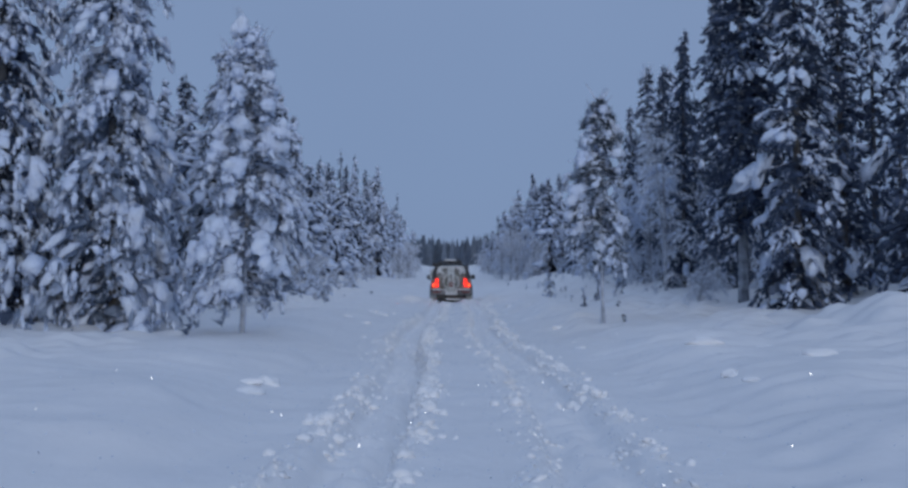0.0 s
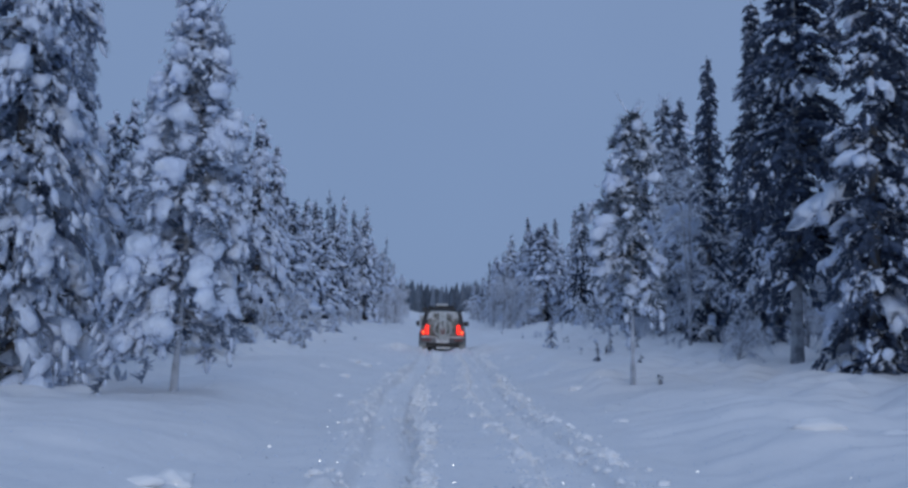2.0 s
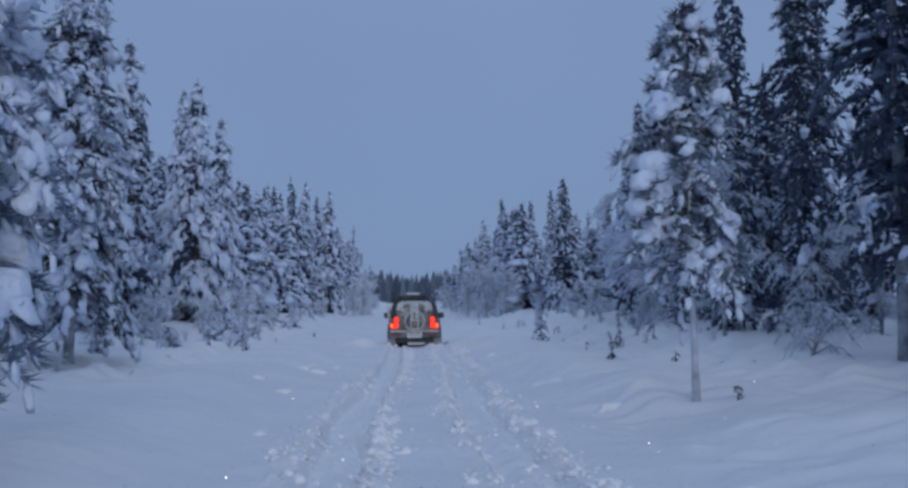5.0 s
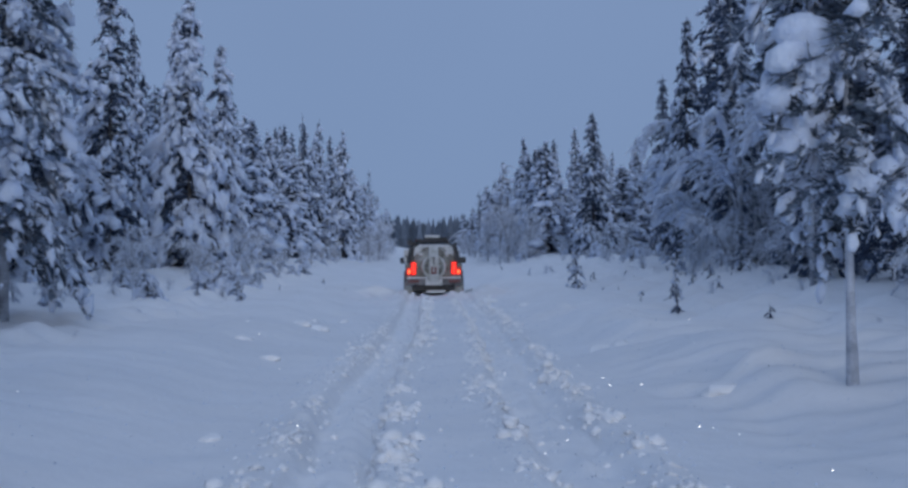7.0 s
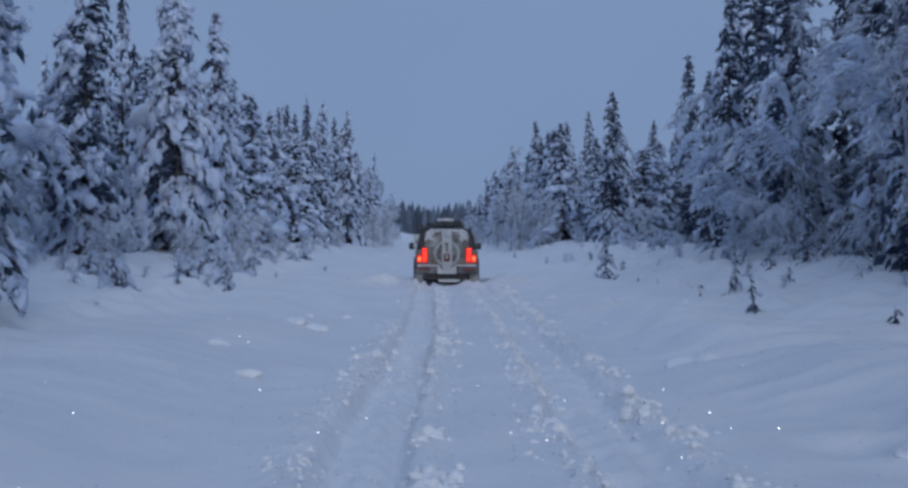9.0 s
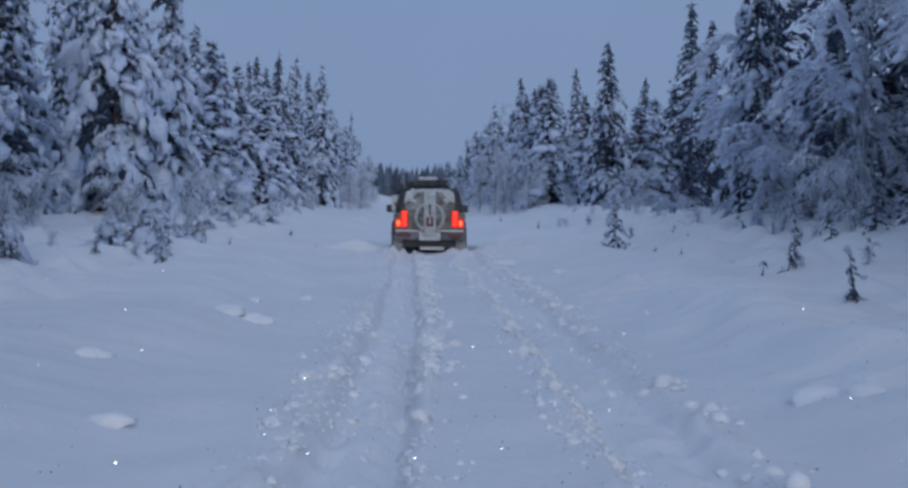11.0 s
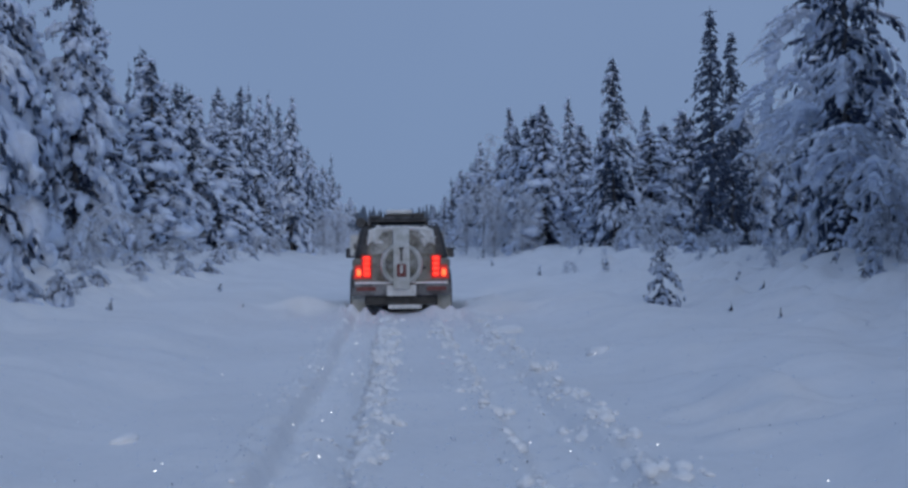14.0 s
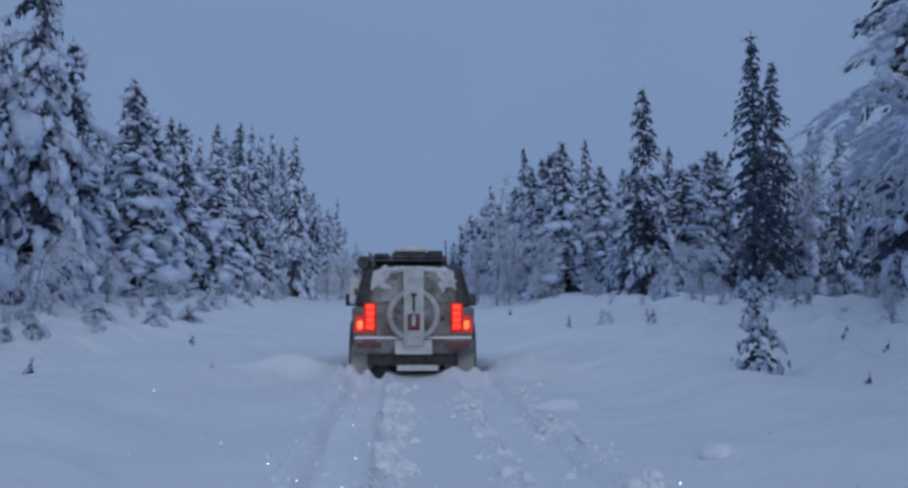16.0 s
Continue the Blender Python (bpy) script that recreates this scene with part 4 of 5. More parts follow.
left_edge = [(-6.8, 20), (-7.2, 29), (-7.4, 34), (-7.0, 38.8), (-6.9, 46.5), (-7.2, 54), (-7.6, 60), (-7.8, 68), (-6.6, 76), (-7.2, 84), (-6.4, 100), (-6.8, 108), (-6.2, 116), (-6.6, 126), (-6.0, 138), (-6.4, 150), (-6, 165), (-6.2, 185), (-7.6, 17.2), (-5.6, 17.4), (-6.9, 22.5), (-7.6, 26.5), (-6.4, 31.5), (-7.9, 36.5), (-6.6, 43.8), (-7.8, 48.5), (-6.3, 50), (-7.4, 57), (-6.6, 63), (-7.0, 72), (-6.9, 80), (-7.4, 88), (-6.2, 93), (-9.5, 46), (-9.2, 55), (-8.6, 31)]
right_edge = [(6.9, 24.5), (7.4, 26), (7.0, 36.5), (7.9, 39), (8.4, 47.5), (9.2, 50.5), (8.0, 54), (9.6, 60), (8.8, 72), (9.8, 66.5), (7.2, 80), (11.8, 48.5), (12.6, 56.5), (6.4, 88), (7.2, 97), (6.2, 84), (6.8, 92), (6.0, 100), (6.4, 108), (5.6, 118), (5.4, 128), (6.2, 136), (5.6, 150), (6, 170), (7.8, 57), (8.2, 68), (11.3, 57.5), (10.2, 52), (7.4, 74), (-5.2, 34), (-5.6, 41)]
spots = left_edge + right_edge
for i in range(12):
    side = rnd.choice((-1, 1))
    spots.append((side * rnd.uniform(4.6, 7.2), rnd.uniform(17, 66)))
scrub = len(spots)
for i in range(46):
    y = rnd.uniform(27, 64)
    spots.append((rnd.choice((-1, 1, 1)) * (rnd.uniform(5.9, 8.4) + 0.045 * (y - 27)), y))
for i, (x, y) in enumerate(spots):
    s = (rnd.uniform(0.26, 0.5) if i >= scrub else 0.26 if i > 66 else 0.55 if y < 70 else (1.15 if x > 0 or y > 95 else 0.7) + 0.014 * (y - 70)) * rnd.uniform(0.8, 1.2) * (0.45 if x in (-5.2, -5.6) else 1)
    m = on_ground(x, y, rnd.uniform(0, 360), s)
    if i < 3:
        BUSH[i].matrix_basis = m
    else:
        copy_thing(BUSH[i % 3], m)

# low tufts of frosted twigs along the forest's foot
for x, y, h in ((-7.1, 39.6, 1.5), (-7.6, 47.6, 1.7), (-8.2, 54.2, 1.9), (-7.8, 36.0, 1.5), (8.6, 58.5, 2.4), (10.4, 60.5, 2.8)):
    frosted_birch(x, y, h, 1.2, 5, 0.6, 0.6, (), "low birch scrub white with hoarfrost", FROST_DENSE)
TUFT = [plant_birch("frosted_tuft", birch(360 + i, 1.6, 1.0, 3, 0.7, 0.28), on_ground(-40 - 3 * i, 66), "small tuft of frosted twigs in deep snow", "shrub", "frosted tufts", FROST_DENSE) for i in range(3)]
for i in range(110):
    y = rnd.uniform(20, 74)
    x = rnd.choice((-1, 1)) * (rnd.uniform(4.7, 7.6) + 0.035 * max(0, y - 34))
    m = on_ground(x, y, rnd.uniform(0, 360), rnd.uniform(0.16, 0.36))
    if i < 3:
        TUFT[i].matrix_basis = m
    else:
        copy_thing(TUFT[i % 3], m)

# ---- saplings in the snow ----


def sapling(x, y, h, r, seed, snow, label, tilt=0, needle=None):
    """A little spruce: grown four times as large, then set out small, so that its twigs and snow are fine."""
    m = on_ground(x, y, seed * 77) @ Matrix.Rotation(radians(tilt), 4, "Y") @ Matrix.Diagonal((0.25, 0.25, 0.25, 1))
    meshes = conifer("spruce", 400 + seed, h * 4, r * 4, 0.05, snow, 0, 0.62, 4, 4, 1.7, 0.06, 2, 0.5)
    return plant("spruce_sapling", meshes, (BARK, needle or NEEDLE), m, label, "sapling", "roadside saplings")


sapling(4.37, 40.0, 1.42, 0.66, 1, 0.85, "small spruce sapling half buried in snow", 4)
sapling(4.15, 27.7, 0.62, 0.2, 2, 0.8, "bent spruce sapling with dark needles", 9)
sapling(5.25, 31.8, 0.95, 0.2, 3, 0.85, "thin spruce sapling poking out of the snow", 6)
sapling(5.0, 31.5, 0.34, 0.2, 4, 0.5, "small dark spruce sprig in deep snow", 14)
sapling(7.1, 33.0, 1.2, 0.45, 5, 0.35, "young dark spruce in front of the birches")
sapling(5.9, 30.8, 0.3, 0.14, 6, 0.5, "thin spruce twig with a snowy tip", 8)
sapling(3.68, 18.9, 0.22, 0.15, 7, 0.7, "spruce sprig beside a pine stem")
sapling(-5.0, 34.9, 0.5, 0.4, 8, 1.0, "snowed-in spruce sapling by the road", 0, NEEDLE_RIME)
sapling(-4.7, 33.8, 0.45, 0.36, 9, 1.0, "low spruce sapling under frost", 0, NEEDLE_RIME)
sapling(4.6, 24.6, 0.26, 0.16, 10, 0.3, "dark twig tip sticking out of the bank")
sapling(5.4, 42.6, 0.38, 0.2, 11, 0.3, "dark sprig in the roadside snow")
sapling(7.3, 45.5, 0.36, 0.2, 12, 0.3, "low dark sprig near the birch thicket")
sapling(6.3, 34.2, 0.4, 0.2, 13, 0.45, "dark sprig among low frosted twigs", 10)
sapling(6.6, 37.6, 0.35, 0.18, 14, 0.45, "small snowy sprig near the birches")
sapling(-5.6, 33.2, 0.3, 0.16, 15, 0.6, "snowed-in sprig by the forest edge", 0, NEEDLE_RIME)
sapling(-5.3, 36.6, 0.34, 0.18, 16, 0.6, "snowed-in sprig by the forest edge", 0, NEEDLE_RIME)
sapling(10.0, 44.4, 2.7, 0.5, 17, 1.0, "narrow young spruce wrapped in thick snow", 0, NEEDLE_FROST)

for i, (x, y, h, label) in enumerate((
        (4.04, 63.5, 0.3, "small dark sprig at the road's edge"), (5.7, 50.0, 0.32, "dark sprig poking out of the bank"), (5.04, 41.2, 0.2, "low dark sprig beside a sapling"),
        (4.85, 38.1, 0.16, "dark twig tip in the roadside snow"), (5.0, 36.75, 0.17, "dark twig tip in the roadside snow"), (7.2, 44.6, 0.3, "dark sprig at the forest edge"),
        (7.38, 40.0, 0.34, "dark sprig at the forest edge"), (6.76, 36.4, 0.4, "snowy sprig near the birches"), (7.4, 35.3, 0.5, "bent sprig near the birches"),
        (6.36, 33.0, 0.42, "dark sprig leaning in deep snow"), (4.5, 53.8, 0.3, "half-buried snowy sprig on the bank"), (5.6, 49.2, 0.34, "dark sprig poking out of the bank"),
        (6.16, 41.4, 0.2, "dark twig tip in the snow"), (6.19, 40.2, 0.16, "dark twig tip in the snow"), (-2.95, 42.1, 0.14, "dark twig tip beside the wheel tracks"),
        (-4.77, 40.2, 0.2, "dark twig tip on the bank"), (-4.06, 45.8, 0.2, "dark twig tip on the bank"), (4.0, 29.9, 0.22, "small dark sprig by the road"))):
    sapling(x, y, h, h * 0.5, 20 + i, 0.6, label, rnd.uniform(-12, 18))

low = []
for i in range(3):
    t = plant("snowy_shrub", conifer("spruce", 470 + i, 1.5, 2.0, 0.02, 1.0, 0, 0.36, 8, 5, 2.3, 0.06, 1, 1.0, True, None, 1.5), (BARK_FROST, NEEDLE_RIME), on_ground(-30 - 3 * i, 60), "low young spruce smothered in lumpy snow", "shrub", "snowy shrubs")
    low.append(t)
rnd = random.Random(31)
rows = [(-5.4, 36.2), (-5.7, 38.2), (-5.9, 34.2), (-5.4, 39.8), (-5.7, 41.3), (-5.9, 43.4), (-5.8, 46.2), (-5.9, 49.4), (-6.0, 53.0), (-6.2, 31.0), (-6.9, 32.6), (-6.1, 35.8), (-6.8, 37.2), (-6.3, 39.4), (-7.3, 40.4), (-6.2, 42.2), (-6.7, 45.0), (-6.2, 47.6), (-7.1, 49.0), (-6.4, 52.0), (-7.0, 54.6), (-6.5, 57.5), (-6.9, 61), (-6.3, 65), (-7.0, 70), (-6.6, 76),
        (-6.4, 27.4), (-7.1, 21.6), (-6.2, 20.4), (-7.3, 23.4), (-7.4, 17.6), (7.4, 38.4), (8.3, 40.8), (7.6, 43.0), (8.6, 46.4), (7.8, 49.2), (8.8, 52.6), (8.2, 56.5), (9.0, 61), (8.2, 65), (8.6, 70), (7.6, 41.4), (10.2, 54.5), (11.6, 52.8)]
for i, (x, y) in enumerate(rows):
    q = rnd.uniform(0.24, 0.44) * (1.7 if x < 0 and y < 56 else 1.15 if y < 50 else 2.1)
    m = on_ground(x + rnd.uniform(-0.3, 0.3), y, rnd.uniform(0, 360), q, rnd.uniform(0.8, 1.25))
    if i < 3:
        low[i].matrix_basis = m
    else:
        copy_thing(low[i % 3], m)

# ---- crumbs of broken snow along the ruts ----
rng = np.random.RandomState(77)
n = 52000
y = 1.5 + (CAR_Y - 3) * rng.rand(n)
lane = rng.randint(0, 5, n)
u = np.choose(lane, [-1.08, -0.36, 0.58, 1.30, -0.72]) + rng.normal(0, 1, n) * np.choose(lane, [0.12, 0.085, 0.11, 0.12, 0.12])
x = u + drift(y)
keep = rng.rand(n) < np.clip(0.25 + 0.55 * wave(x, y, 51, 1.1) + 0.2 * wave(x, y, 52, 5), 0.01, 1) * np.choose(lane, [0.55 * (1 - 0.7 * smoothstep(26, 30, y)), 1.3 + 0 * y, 0.6 * (1 - 0.5 * smoothstep(26, 30, y)), 0.6 + 0 * y, 0.12 + 0 * y])
x, y = x[keep], y[keep]
near = np.abs(lane[keep] - 1) < 0.5
r = 0.007 + np.where(near, 0.044, 0.032) * rng.rand(len(x)) ** 3
v, f = lumps(rng, np.stack([x, y, ground_z(x, y) - r * 0.25], 1), r[:, None] * rng.uniform(0.7, 1.9, (len(x), 3)) * [1.2, 1.1, 0.65], rng.uniform(0, 6.28, len(x)), rng.normal(0, 0.3, len(x)), 0, 0.1, 0.7)
tagged(mesh_ob("broken_snow", v, f, SNOW_POWDER), "loose white crumbs of snow churned up by tyres", "snow", kind="stuff")

# larger clods heaped along the wheel tracks
rng = np.random.RandomState(78)
n = 21000
y = 1.5 + (CAR_Y - 3) * rng.rand(n)
lane = rng.randint(0, 5, n)
u = np.choose(lane, [-1.10, -0.34, 0.58, 1.32, -0.30]) + rng.normal(0, 1, n) * np.choose(lane, [0.13, 0.07, 0.09, 0.14, 0.10])
x = u + drift(y)
keep = rng.rand(n) < np.clip(-0.05 + 0.75 * wave(x, y, 53, 0.9) + 0.35 * wave(x, y, 54, 4), 0, 1) * np.choose(lane, [0.55, 0.9, 0.5, 0.75, 0.7]) * np.where(lane == 0, 1 - 0.7 * smoothstep(26, 30, y), 1)
x, y = x[keep], y[keep]
r = 0.016 + 0.042 * rng.rand(len(x)) ** 2.4
big = np.argsort(-r)[:260]
CLODS = []
for i in range(6):
    me = bpy.data.meshes.new("snow_clod")
    v, f = lumps(rng, np.zeros((1, 3)), rng.uniform(0.8, 1.45, (1, 3)) * [0.056, 0.045, 0.034], np.zeros(1), np.zeros(1), 1, 0.2, 0.8)
    me.from_pydata(v.tolist(), [], f.tolist())
    me.materials.append(SNOW_POWDER)
    me.polygons.foreach_set("use_smooth", np.ones(len(me.polygons), bool))
    CLODS.append(me)
for j, i in enumerate(big):
    ob = new("snow_clod", CLODS[j % 6])
    ob.parent = ground
    ob.matrix_basis = pose(x[i], y[i], gz(x[i], y[i]) + r[i] * 0.1, 0, 0, 71 * j) @ Matrix.Diagonal((r[i] / 0.045, r[i] / 0.045, r[i] / 0.045, 1))
rest = np.ones(len(x), bool)
rest[big] = False
x, y, r = x[rest], y[rest], r[rest]
v, f = lumps(rng, np.stack([x, y, ground_z(x, y) + r * 0.1], 1), r[:, None] * rng.uniform(0.75, 1.5, (len(x), 3)) * [1.25, 1.0, 0.8], rng.uniform(0, 6.28, len(x)), rng.normal(0, 0.3, len(x)), 1, 0.16, 0.8)
tagged(mesh_ob("snow_clods", v, f, SNOW_POWDER), "white clods of snow heaped along the wheel tracks", "snow", kind="stuff")

# flat mirror-metal flakes on the snow, added to glint one by one like ice
rng = np.random.RandomState(79)
n = 36000
y = 2.0 + 42 * rng.rand(n)
x = np.where(rng.rand(n) < 0.4, np.choose(rng.randint(0, 4, n), [-1.1, -0.32, 0.58, 1.32]) + rng.normal(0, 0.16, n) + drift(y), rng.normal(0, 2.4, n))
p = np.stack([x, y, ground_z(x, y) + 0.006], 1)
t1 = rng.normal(size=(n, 3))
t1 /= np.linalg.norm(t1, axis=1, keepdims=True)
t2 = np.cross(t1, rng.normal(size=(n, 3)))
t2 /= np.linalg.norm(t2, axis=1, keepdims=True)
w = rng.uniform(0.003, 0.0075, n)[:, None]
v = np.stack([p + w * t1, p + w * t2, p - w * t1, p - w * t2], 1).reshape(-1, 3)
tagged(mesh_ob("glint_flakes", v, np.arange(4 * n).reshape(n, 4), GLINT, smooth=False), "tiny mirror-metal flakes standing in for ice glints on the snow", "ice", kind="stuff")

# single lumps that have rolled onto the banks
rng = np.random.RandomState(12)
for i, (x, y, r) in enumerate([(4.1, 9.4, 0.16), (2.84, 8.5, 0.09), (2.9, 8.1, 0.07), (2.06, 24.0, 0.14), (2.3, 23.9, 0.16), (-2.33, 23.5, 0.10), (-3.0, 25.2, 0.12), (-2.2, 9.6, 0.13), (-2.35, 9.3, 0.09), (-2.2, 8.5, 0.12),
                               (4.3, 11.7, 0.15), (1.62, 38.9, 0.15), (2.26, 35.6, 0.14), (-2.5, 28.0, 0.13), (-2.2, 27.9, 0.12), (1.75, 41.4, 0.09), (3.3, 11.2, 0.15), (-2.0, 31.2, 0.07), (-2.5, 29.6, 0.08), (2.4, 19.9, 0.14), (-1.9, 18.4, 0.07), (2.1, 14.4, 0.07)]):
    v, f = lumps(rng, np.zeros((1, 3)), np.array([[r * 1.5, r * 1.1, r * 0.62]]), np.zeros(1), np.zeros(1), 3, 0.12, 0.6)
    ob = mesh_ob("snow_lump", v, f, SNOW_CHUNK)
    ob.matrix_basis = pose(x, y, gz(x, y) - r * 0.08, 0, 0, i * 67)
    tagged(ob, "rounded lump of loose snow on the bank" if abs(x) > 2 else "rounded lump of loose snow on the road", "snow lump", "snow lumps")

# ---- the car ahead: an off-roader seen from behind, caked with snow ----


def solid(corners, bevel=0.0, seg=2):
    """A six-sided block from its eight corners (four below, four above, in the same order round), with rounded edges."""
    bm = bmesh.new()
    vs = [bm.verts.new(c) for c in corners]
    for f in ((3, 2, 1, 0), (4, 5, 6, 7), (0, 1, 5, 4), (1, 2, 6, 5), (2, 3, 7, 6), (3, 0, 4, 7)):
        bm.faces.new([vs[i] for i in f])
    if bevel:
        bmesh.ops.bevel(bm, geom=bm.edges[:], offset=bevel, segments=seg, profile=0.6, affect="EDGES")
    return bm


def slab(x0, x1, y0, y1, z0, z1, bevel=0.012, seg=2):
    return solid([(x0, y0, z0), (x1, y0, z0), (x1, y1, z0), (x0, y1, z0), (x0, y0, z1), (x1, y0, z1), (x1, y1, z1), (x0, y1, z1)], bevel, seg)


def taper(z0, w0, ya0, yb0, z1, w1, ya1, yb1, bevel):
    return solid([(-w0, ya0, z0), (w0, ya0, z0), (w0, yb0, z0), (-w0, yb0, z0), (-w1, ya1, z1), (w1, ya1, z1), (w1, yb1, z1), (-w1, yb1, z1)], bevel, 3)


def lathe(profile, axis_x=True, sides=28):
    """A ring turned about the x axis (or the y axis) from (radius, offset) pairs."""
    bm = bmesh.new()
    rings = []
    for j in range(sides):
        a = 2 * math.pi * j / sides
        rings.append([bm.verts.new((o, r * math.cos(a), r * math.sin(a)) if axis_x else (r * math.cos(a), o, r * math.sin(a))) for r, o in profile])
    k = len(profile)
    for j in range(sides):
        p, q = rings[j], rings[(j + 1) % sides]
        for i in range(k):
            bm.faces.new((p[i], p[(i + 1) % k], q[(i + 1) % k], q[i]))
    bmesh.ops.recalc_face_normals(bm, faces=bm.faces[:])
    return bm


def rod(points, r, sides=6):
    v, f = tube(points, [r] * len(points), sides)
    bm = bmesh.new()
    vs = [bm.verts.new(p) for p in v]
    for q in f:
        bm.faces.new([vs[i] for i in q])
    return bm


car = thing("car", pose(0.0, CAR_Y, gz(0.82, CAR_Y + 0.9) - 0.09), "olive off-road car caked with snow, its tail lights on", "car")
body = part("body", taper(0.52, 0.93, 0.03, 4.55, 1.24, 0.975, 0.0, 4.5, 0.07), PAINT, car, smooth=False)
cabin = part("cabin", taper(1.20, 0.955, 0.06, 3.35, 1.90, 0.78, 0.15, 2.75, 0.14), BLACK, car, "dark cabin with rounded shoulders")
part("tailgate", taper(1.20, 0.70, 0.02, 0.2, 1.84, 0.63, 0.10, 0.24, 0.035), PAINT, car, "olive upper tailgate dusted with snow")
for side in (-1, 1):
    # wheel arches, sills and side glass
    for yy in (0.86, 3.72):
        part("wheel_arch", lathe([(0.44, side * 0.93), (0.56, side * 0.95), (0.56, side * 1.02), (0.45, side * 1.03)], True, 24), BLACK, car, at=pose(0, yy, 0.44))
        wheel = part("wheel", lathe([(0.20, -0.06), (0.25, -0.08), (0.25, 0.08), (0.20, 0.06)], True, 20), RIM, car, "grey wheel dusted with snow", at=pose(side * 0.84, yy, 0.41))
        part("tyre", lathe([(0.26, -0.12), (0.36, -0.14), (0.40, -0.115), (0.41, -0.06), (0.41, 0.06), (0.40, 0.115), (0.36, 0.14), (0.26, 0.12)], True, 32), RUBBER, wheel, "snowy black tyre")
        part("hub", lathe([(0.005, side * 0.03), (0.21, side * 0.02), (0.21, side * -0.02), (0.005, side * -0.03)], True, 20), RIM, wheel)
    for ya, yb in ((0.25, 1.0), (1.08, 1.95), (2.03, 2.7)):
        f = lambda z, o=0.014: side * (0.955 - 0.175 * (z - 1.20) / 0.70 + o)
        c = [(f(1.30, 0.0), ya, 1.30), (f(1.30), ya, 1.30), (f(1.30), yb, 1.30), (f(1.30, 0.0), yb, 1.30), (f(1.76, 0.0), ya + 0.03, 1.76), (f(1.76), ya + 0.03, 1.76), (f(1.76), yb - 0.03, 1.76), (f(1.76, 0.0), yb - 0.03, 1.76)]
        bm = solid(c)
        bmesh.ops.recalc_face_normals(bm, faces=bm.faces[:])
        part("side_window", bm, GLASS, car, "dark tinted side window")
    part("side_step", slab(side * 0.97 - 0.07, side * 0.97 + 0.07, 1.45, 3.15, 0.42, 0.50), BLACK, car)
    # the flap's pale tone stands in for powder haze at the car's corners
    part("mud_flap", slab(side * 0.84 - 0.15, side * 0.84 + 0.15, 0.28, 0.30, 0.14, 0.50, 0.004), PANEL, car, "mud flap painted pale for the powder haze around it")
    mirror = part("door_mirror", slab(side * 1.10 - 0.11, side * 1.10 + 0.11, 2.48, 2.60, 1.24, 1.46, 0.035, 3), BLACK, car)
    part("mirror_arm", slab(side * 0.97 - 0.07, side * 0.97 + 0.06, 2.52, 2.58, 1.26, 1.31, 0.01), BLACK, mirror)
    # the rear lamps: a tall red column inside, a short bright one outside
    lamp = part("tail_light", slab(*sorted((side * 0.59, side * 0.785)), -0.035, 0.06, 0.84, 1.30, 0.03, 3), RED_HOUSING, car, "upright tail light cluster, lit red")
    part("lamp_corner", solid([(side * a, b, z) for z, o in ((0.84, 0.945), (1.10, 0.91)) for a, b in ((0.78, -0.03), (o, -0.03), (o, 0.06), (0.78, 0.06))]), RED_HOUSING, lamp)
    for z in (0.895, 0.995, 1.095, 1.195):
        part("red_lens", slab(*sorted((side * 0.625, side * 0.735)), -0.065, -0.03, z, z + 0.07, 0.028, 3), RED_LAMP, lamp, "glowing red lens")
    part("bright_lens", slab(*sorted((side * 0.80, side * 0.875)), -0.06, -0.03, 0.895, 1.02, 0.03, 3), AMBER_LAMP, lamp, "glowing orange-white lens")
    part("bumper_reflector", slab(*sorted((side * 0.50, side * 0.88)), -0.135, -0.115, 0.60, 0.68, 0.008), RED_DULL, car, "dull red reflector strip")
    part("rear_window", solid([(side * 0.17, -0.005 + 0.02, 1.33), (side * 0.62, 0.015, 1.33), (side * 0.62, 0.055, 1.33), (side * 0.17, 0.055, 1.33), (side * 0.17, 0.075, 1.76), (side * 0.58, 0.075, 1.76), (side * 0.58, 0.12, 1.76), (side * 0.17, 0.12, 1.76)][:: 1]), DUSTED, car, "rear window dusted with blown snow")
part("rear_door", slab(-0.585, 0.585, -0.022, 0.03, 0.66, 1.26, 0.02), PAINT, car)
for side in (-1, 1):
    # snow that has slid down from the roof and lies in the upper corners of the rear window
    rng = np.random.RandomState(63)
    px = np.concatenate([rng.uniform(0.2, 0.6, 26), rng.uniform(0.44, 0.61, 22)])
    pz = np.concatenate([1.835 - 0.10 * rng.rand(26) * (px[:26] / 0.5) ** 2, 1.80 - 0.26 * rng.rand(22) ** 1.3])
    ps = rng.uniform(0.55, 1.1, 48)[:, None] * np.array([[0.085, 0.028, 0.052]])
    v, f = lumps(rng, np.stack([side * px, 0.015 + 0.14 * (pz - 1.33) + 0 * px, pz], 1), ps, np.zeros(48), rng.normal(0, 0.5, 48) + side * 0.5, 1, 0.2, 0.9)
    mesh_ob("window_snow", v, f, PLATE, car, label="packed snow in the corner of the rear window")
part("door_handle", slab(0.33, 0.49, -0.05, -0.02, 1.02, 1.08, 0.01), BLACK, car)
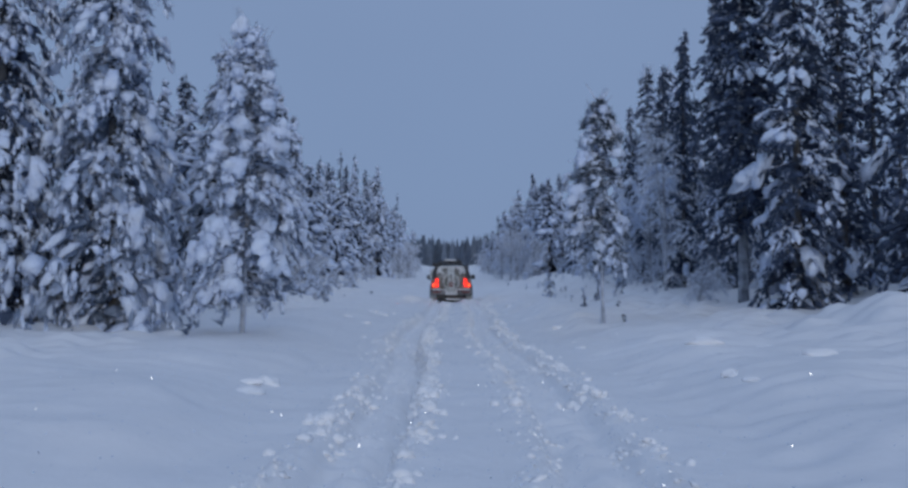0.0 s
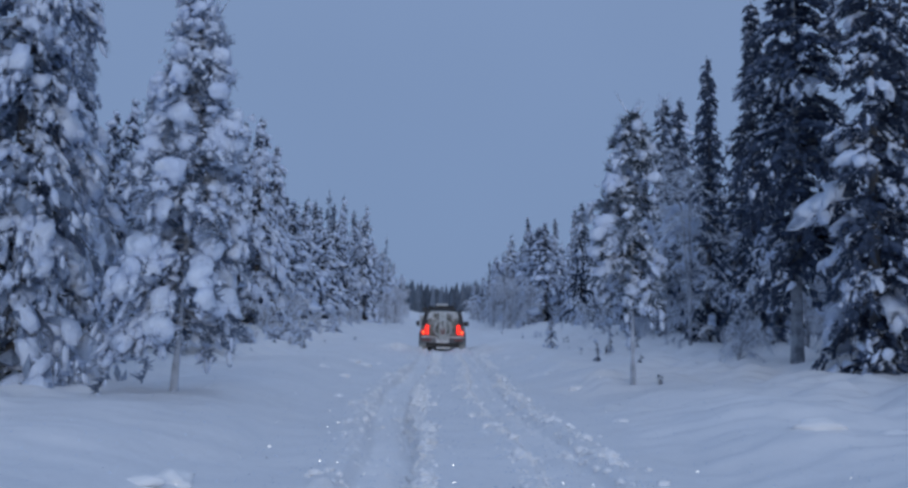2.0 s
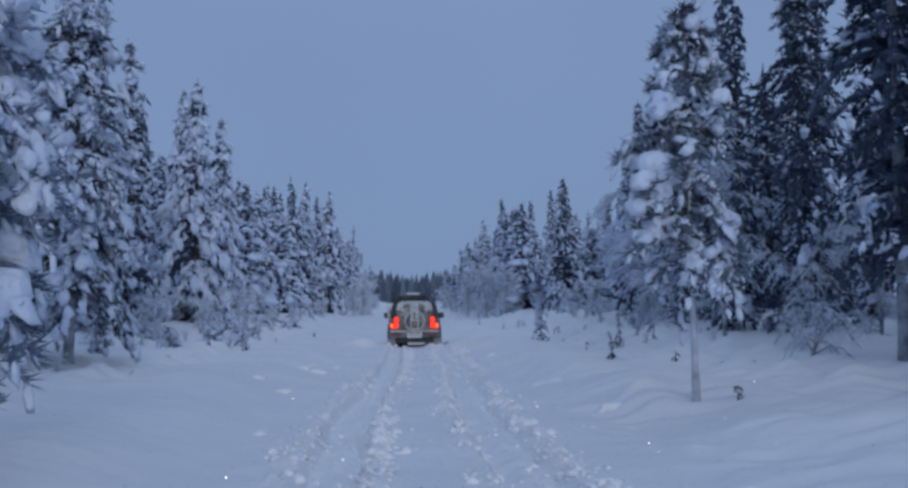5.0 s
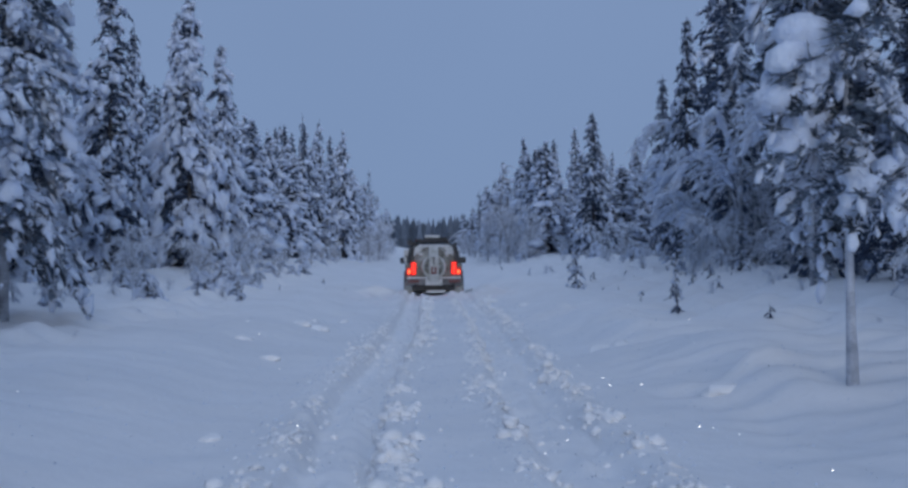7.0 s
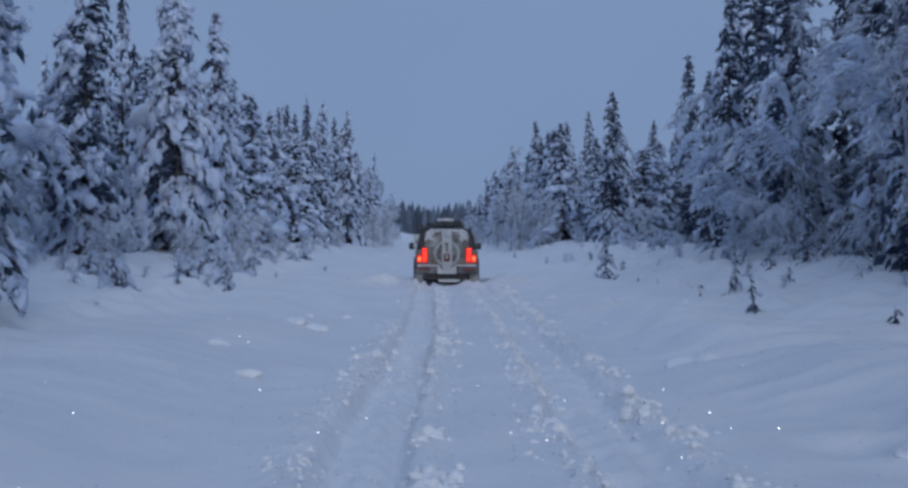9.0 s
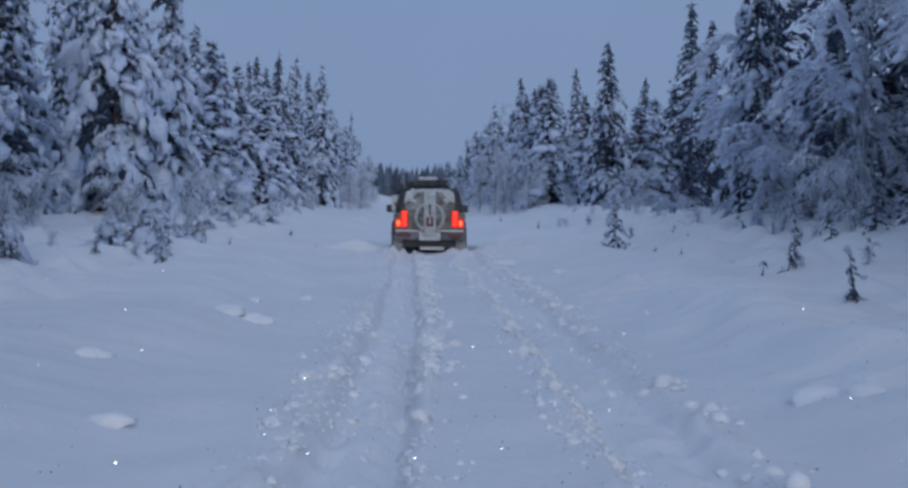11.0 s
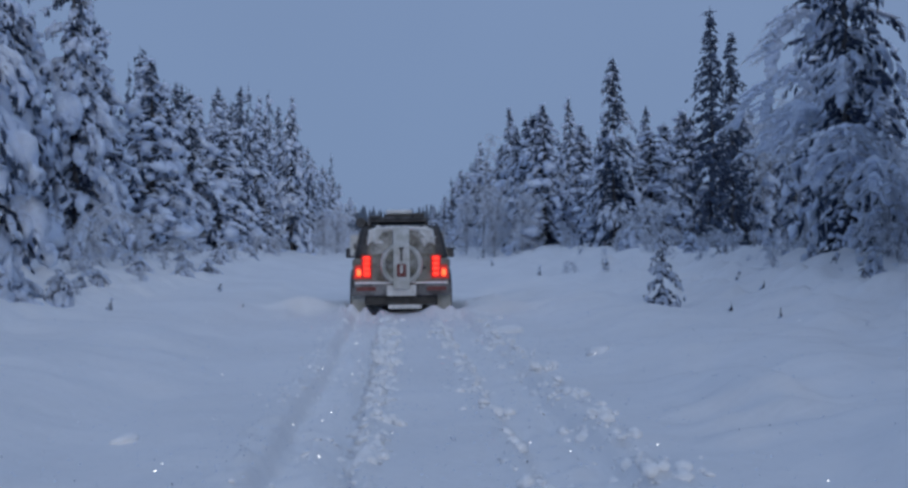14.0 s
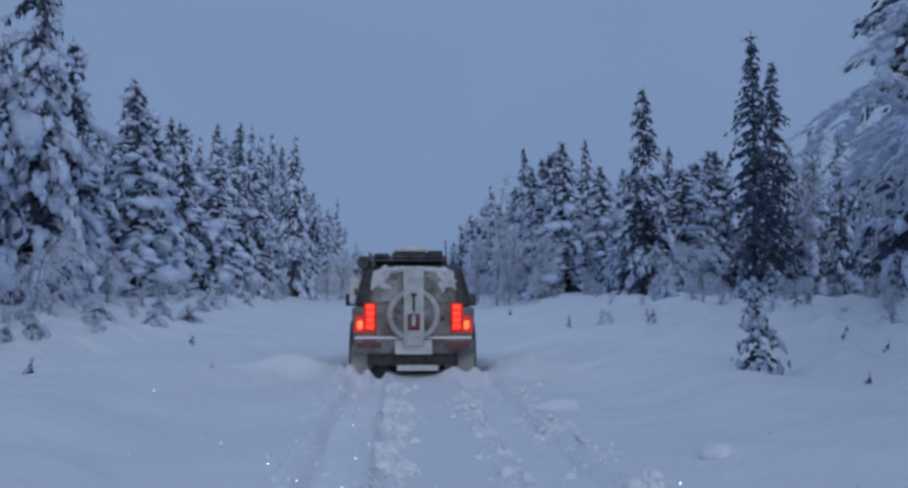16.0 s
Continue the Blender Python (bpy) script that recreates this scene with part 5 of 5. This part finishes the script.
bumper = part("bumper", slab(-0.97, 0.97, -0.12, 0.12, 0.50, 0.74, 0.05, 3), CRUST, car, "black rear bumper with snow on it")
part("bumper_snow", slab(-0.92, 0.92, -0.10, 0.02, 0.735, 0.775, 0.018), SNOW_CHUNK, bumper, "thin ledge of snow")
part("license_plate", slab(-0.29, 0.29, -0.155, -0.125, 0.50, 0.72, 0.02), PLATE, bumper, "number plate hidden under packed snow")
part("tow_bar", slab(-0.26, 0.40, -0.10, 0.0, 0.24, 0.33, 0.02), PLATE, car, "tow bar with a bar of snow")
part("underbody", slab(-0.72, 0.72, 0.10, 4.2, 0.30, 0.56, 0.03), BLACK, car)
part("exhaust", rod([(0.52, 0.35, 0.34), (0.54, 0.02, 0.33)], 0.035, 10), STEEL, car)
# the spare wheel on the rear door with the broad panel over it
spare = part("spare_wheel", lathe([(0.31, -0.05), (0.37, -0.04), (0.40, -0.08), (0.42, -0.15), (0.405, -0.24), (0.36, -0.26), (0.32, -0.24)], False, 40), TYRE_SNOW, car, "spare wheel ring crusted with pale snow", smooth=True, at=pose(0, 0, 1.12))
part("spare_rim", lathe([(0.005, -0.20), (0.315, -0.18), (0.315, -0.08), (0.005, -0.08)], False, 28), DUSTED, spare, "dusted dark rim")
for k in range(6):
    a = math.radians(60 * k + 30)
    part("spoke", solid([(math.cos(a + d) * r, -0.235 if y_ else -0.17, math.sin(a + d) * r) for y_ in (0, 1) for r, d in ((0.06, -0.5), (0.315, -0.14), (0.315, 0.14), (0.06, 0.5))]), PAINT, spare)
panel = part("centre_panel", solid([(-0.165, -0.31, 0.64), (0.165, -0.31, 0.64), (0.165, -0.26, 0.64), (-0.165, -0.26, 0.64), (-0.155, -0.31, 1.46), (0.155, -0.31, 1.46), (0.155, -0.22, 1.46), (-0.155, -0.22, 1.46)], 0.015), PANEL, car, "pale snow-crusted panel over the spare wheel")
part("upper_panel", solid([(-0.155, -0.305, 1.455), (0.155, -0.305, 1.455), (0.155, -0.2, 1.455), (-0.155, -0.2, 1.455), (-0.17, 0.06, 1.88), (0.17, 0.06, 1.88), (0.17, 0.14, 1.88), (-0.17, 0.14, 1.88)], 0.012), PANEL, panel)
part("jack_bar", slab(-0.018, 0.018, -0.335, -0.305, 1.18, 1.45, 0.004), BLACK, panel, "thin black tool bar")
part("jack_foot", slab(-0.045, 0.045, -0.335, -0.305, 1.41, 1.45, 0.004), BLACK, panel)
shield = part("red_shield", slab(-0.09, 0.09, -0.345, -0.305, 0.88, 1.13, 0.03, 3), RED_DULL, panel, "dull red shield-shaped reflector")
part("shield_slot", slab(-0.028, 0.028, -0.352, -0.343, 0.95, 1.11, 0.006), PANEL, shield)
# load carrier on the flank, roof rack and its load
carrier = part("gear_carrier", slab(-1.03, -0.82, 0.45, 1.35, 1.28, 1.72, 0.05, 3), PLATE, car, "pale side-mounted gear box with snow")
part("carrier_latch", slab(-0.95, -0.91, 0.435, 0.455, 1.42, 1.54, 0.006), BLACK, carrier)
rack = part("roof_rack", slab(-0.62, 0.50, 0.15, 2.3, 1.965, 1.995, 0.01), STEEL, car, "black flat roof rack")
for side in (-1, 1):
    edge = -0.64 if side < 0 else 0.52
    part("rack_rail", rod([(edge, 0.12, 2.03), (edge, 2.3, 2.03)], 0.022), STEEL, rack)
    for yy in (0.3, 1.2, 2.1):
        part("rack_foot", slab(edge - 0.03, edge + 0.03, yy - 0.04, yy + 0.04, 1.86, 1.98, 0.008), STEEL, rack)
part("rack_rail", rod([(-0.64, 0.12, 2.03), (0.52, 0.12, 2.03)], 0.022), STEEL, rack)
part("roof_case", slab(-0.30, 0.22, 0.2, 1.3, 2.12, 2.21, 0.04, 3), PLATE, rack, "flat roof case under snow")
part("roof_box", slab(0.24, 0.48, 0.35, 1.5, 2.0, 2.15, 0.03), BLACK, rack, "black box strapped to the rack")
part("roof_crate", slab(-0.34, 0.23, 0.25, 1.4, 2.0, 2.115, 0.03, 3), BLACK, rack, "flat black crate on the rack")
part("roof_bag", slab(-0.64, -0.38, 0.3, 1.4, 2.0, 2.10, 0.045, 3), BLACK, rack, "low dark bag on the rack")
part("awning", rod([(-0.80, 0.15, 1.95), (-0.80, 2.3, 1.97)], 0.10, 12), BLACK, rack, "rolled black side awning")
part("antenna", rod([(0.55, 0.5, 1.9), (0.54, 0.48, 2.1), (0.53, 0.45, 2.32)], 0.010), BLACK, car)
part("snorkel", rod([(0.92, 3.1, 1.2), (0.86, 2.8, 1.75), (0.84, 2.75, 2.0)], 0.04, 8), BLACK, car)
rng = np.random.RandomState(61)
xs = np.linspace(-0.64, 0.64, 33)
v, f = tube(np.stack([xs, 0.07 + 0.008 * np.sin(xs * 23), 1.845 - 0.06 * np.abs(xs / 0.6) ** 3 + rng.normal(0, 0.006, 33)], 1), 0.032 * (1 - np.abs(xs / 0.68) ** 6) + rng.uniform(0, 0.012, 33), 10)
mesh_ob("roof_snow", v, f, PLATE, car, label="lip of packed snow above the rear window")
for side in (-1, 1):
    t = np.linspace(0, 1, 17)
    v, f = tube(np.stack([side * (0.60 + 0.06 * t), 0.06 - 0.05 * t, 1.80 - 0.30 * t], 1), 0.03 * (1 - 0.6 * t) * (t < 0.99) + rng.uniform(0.002, 0.014, 17), 8)
    mesh_ob("pillar_snow", v, f, PLATE, car, label="snow crust on the rear pillar")
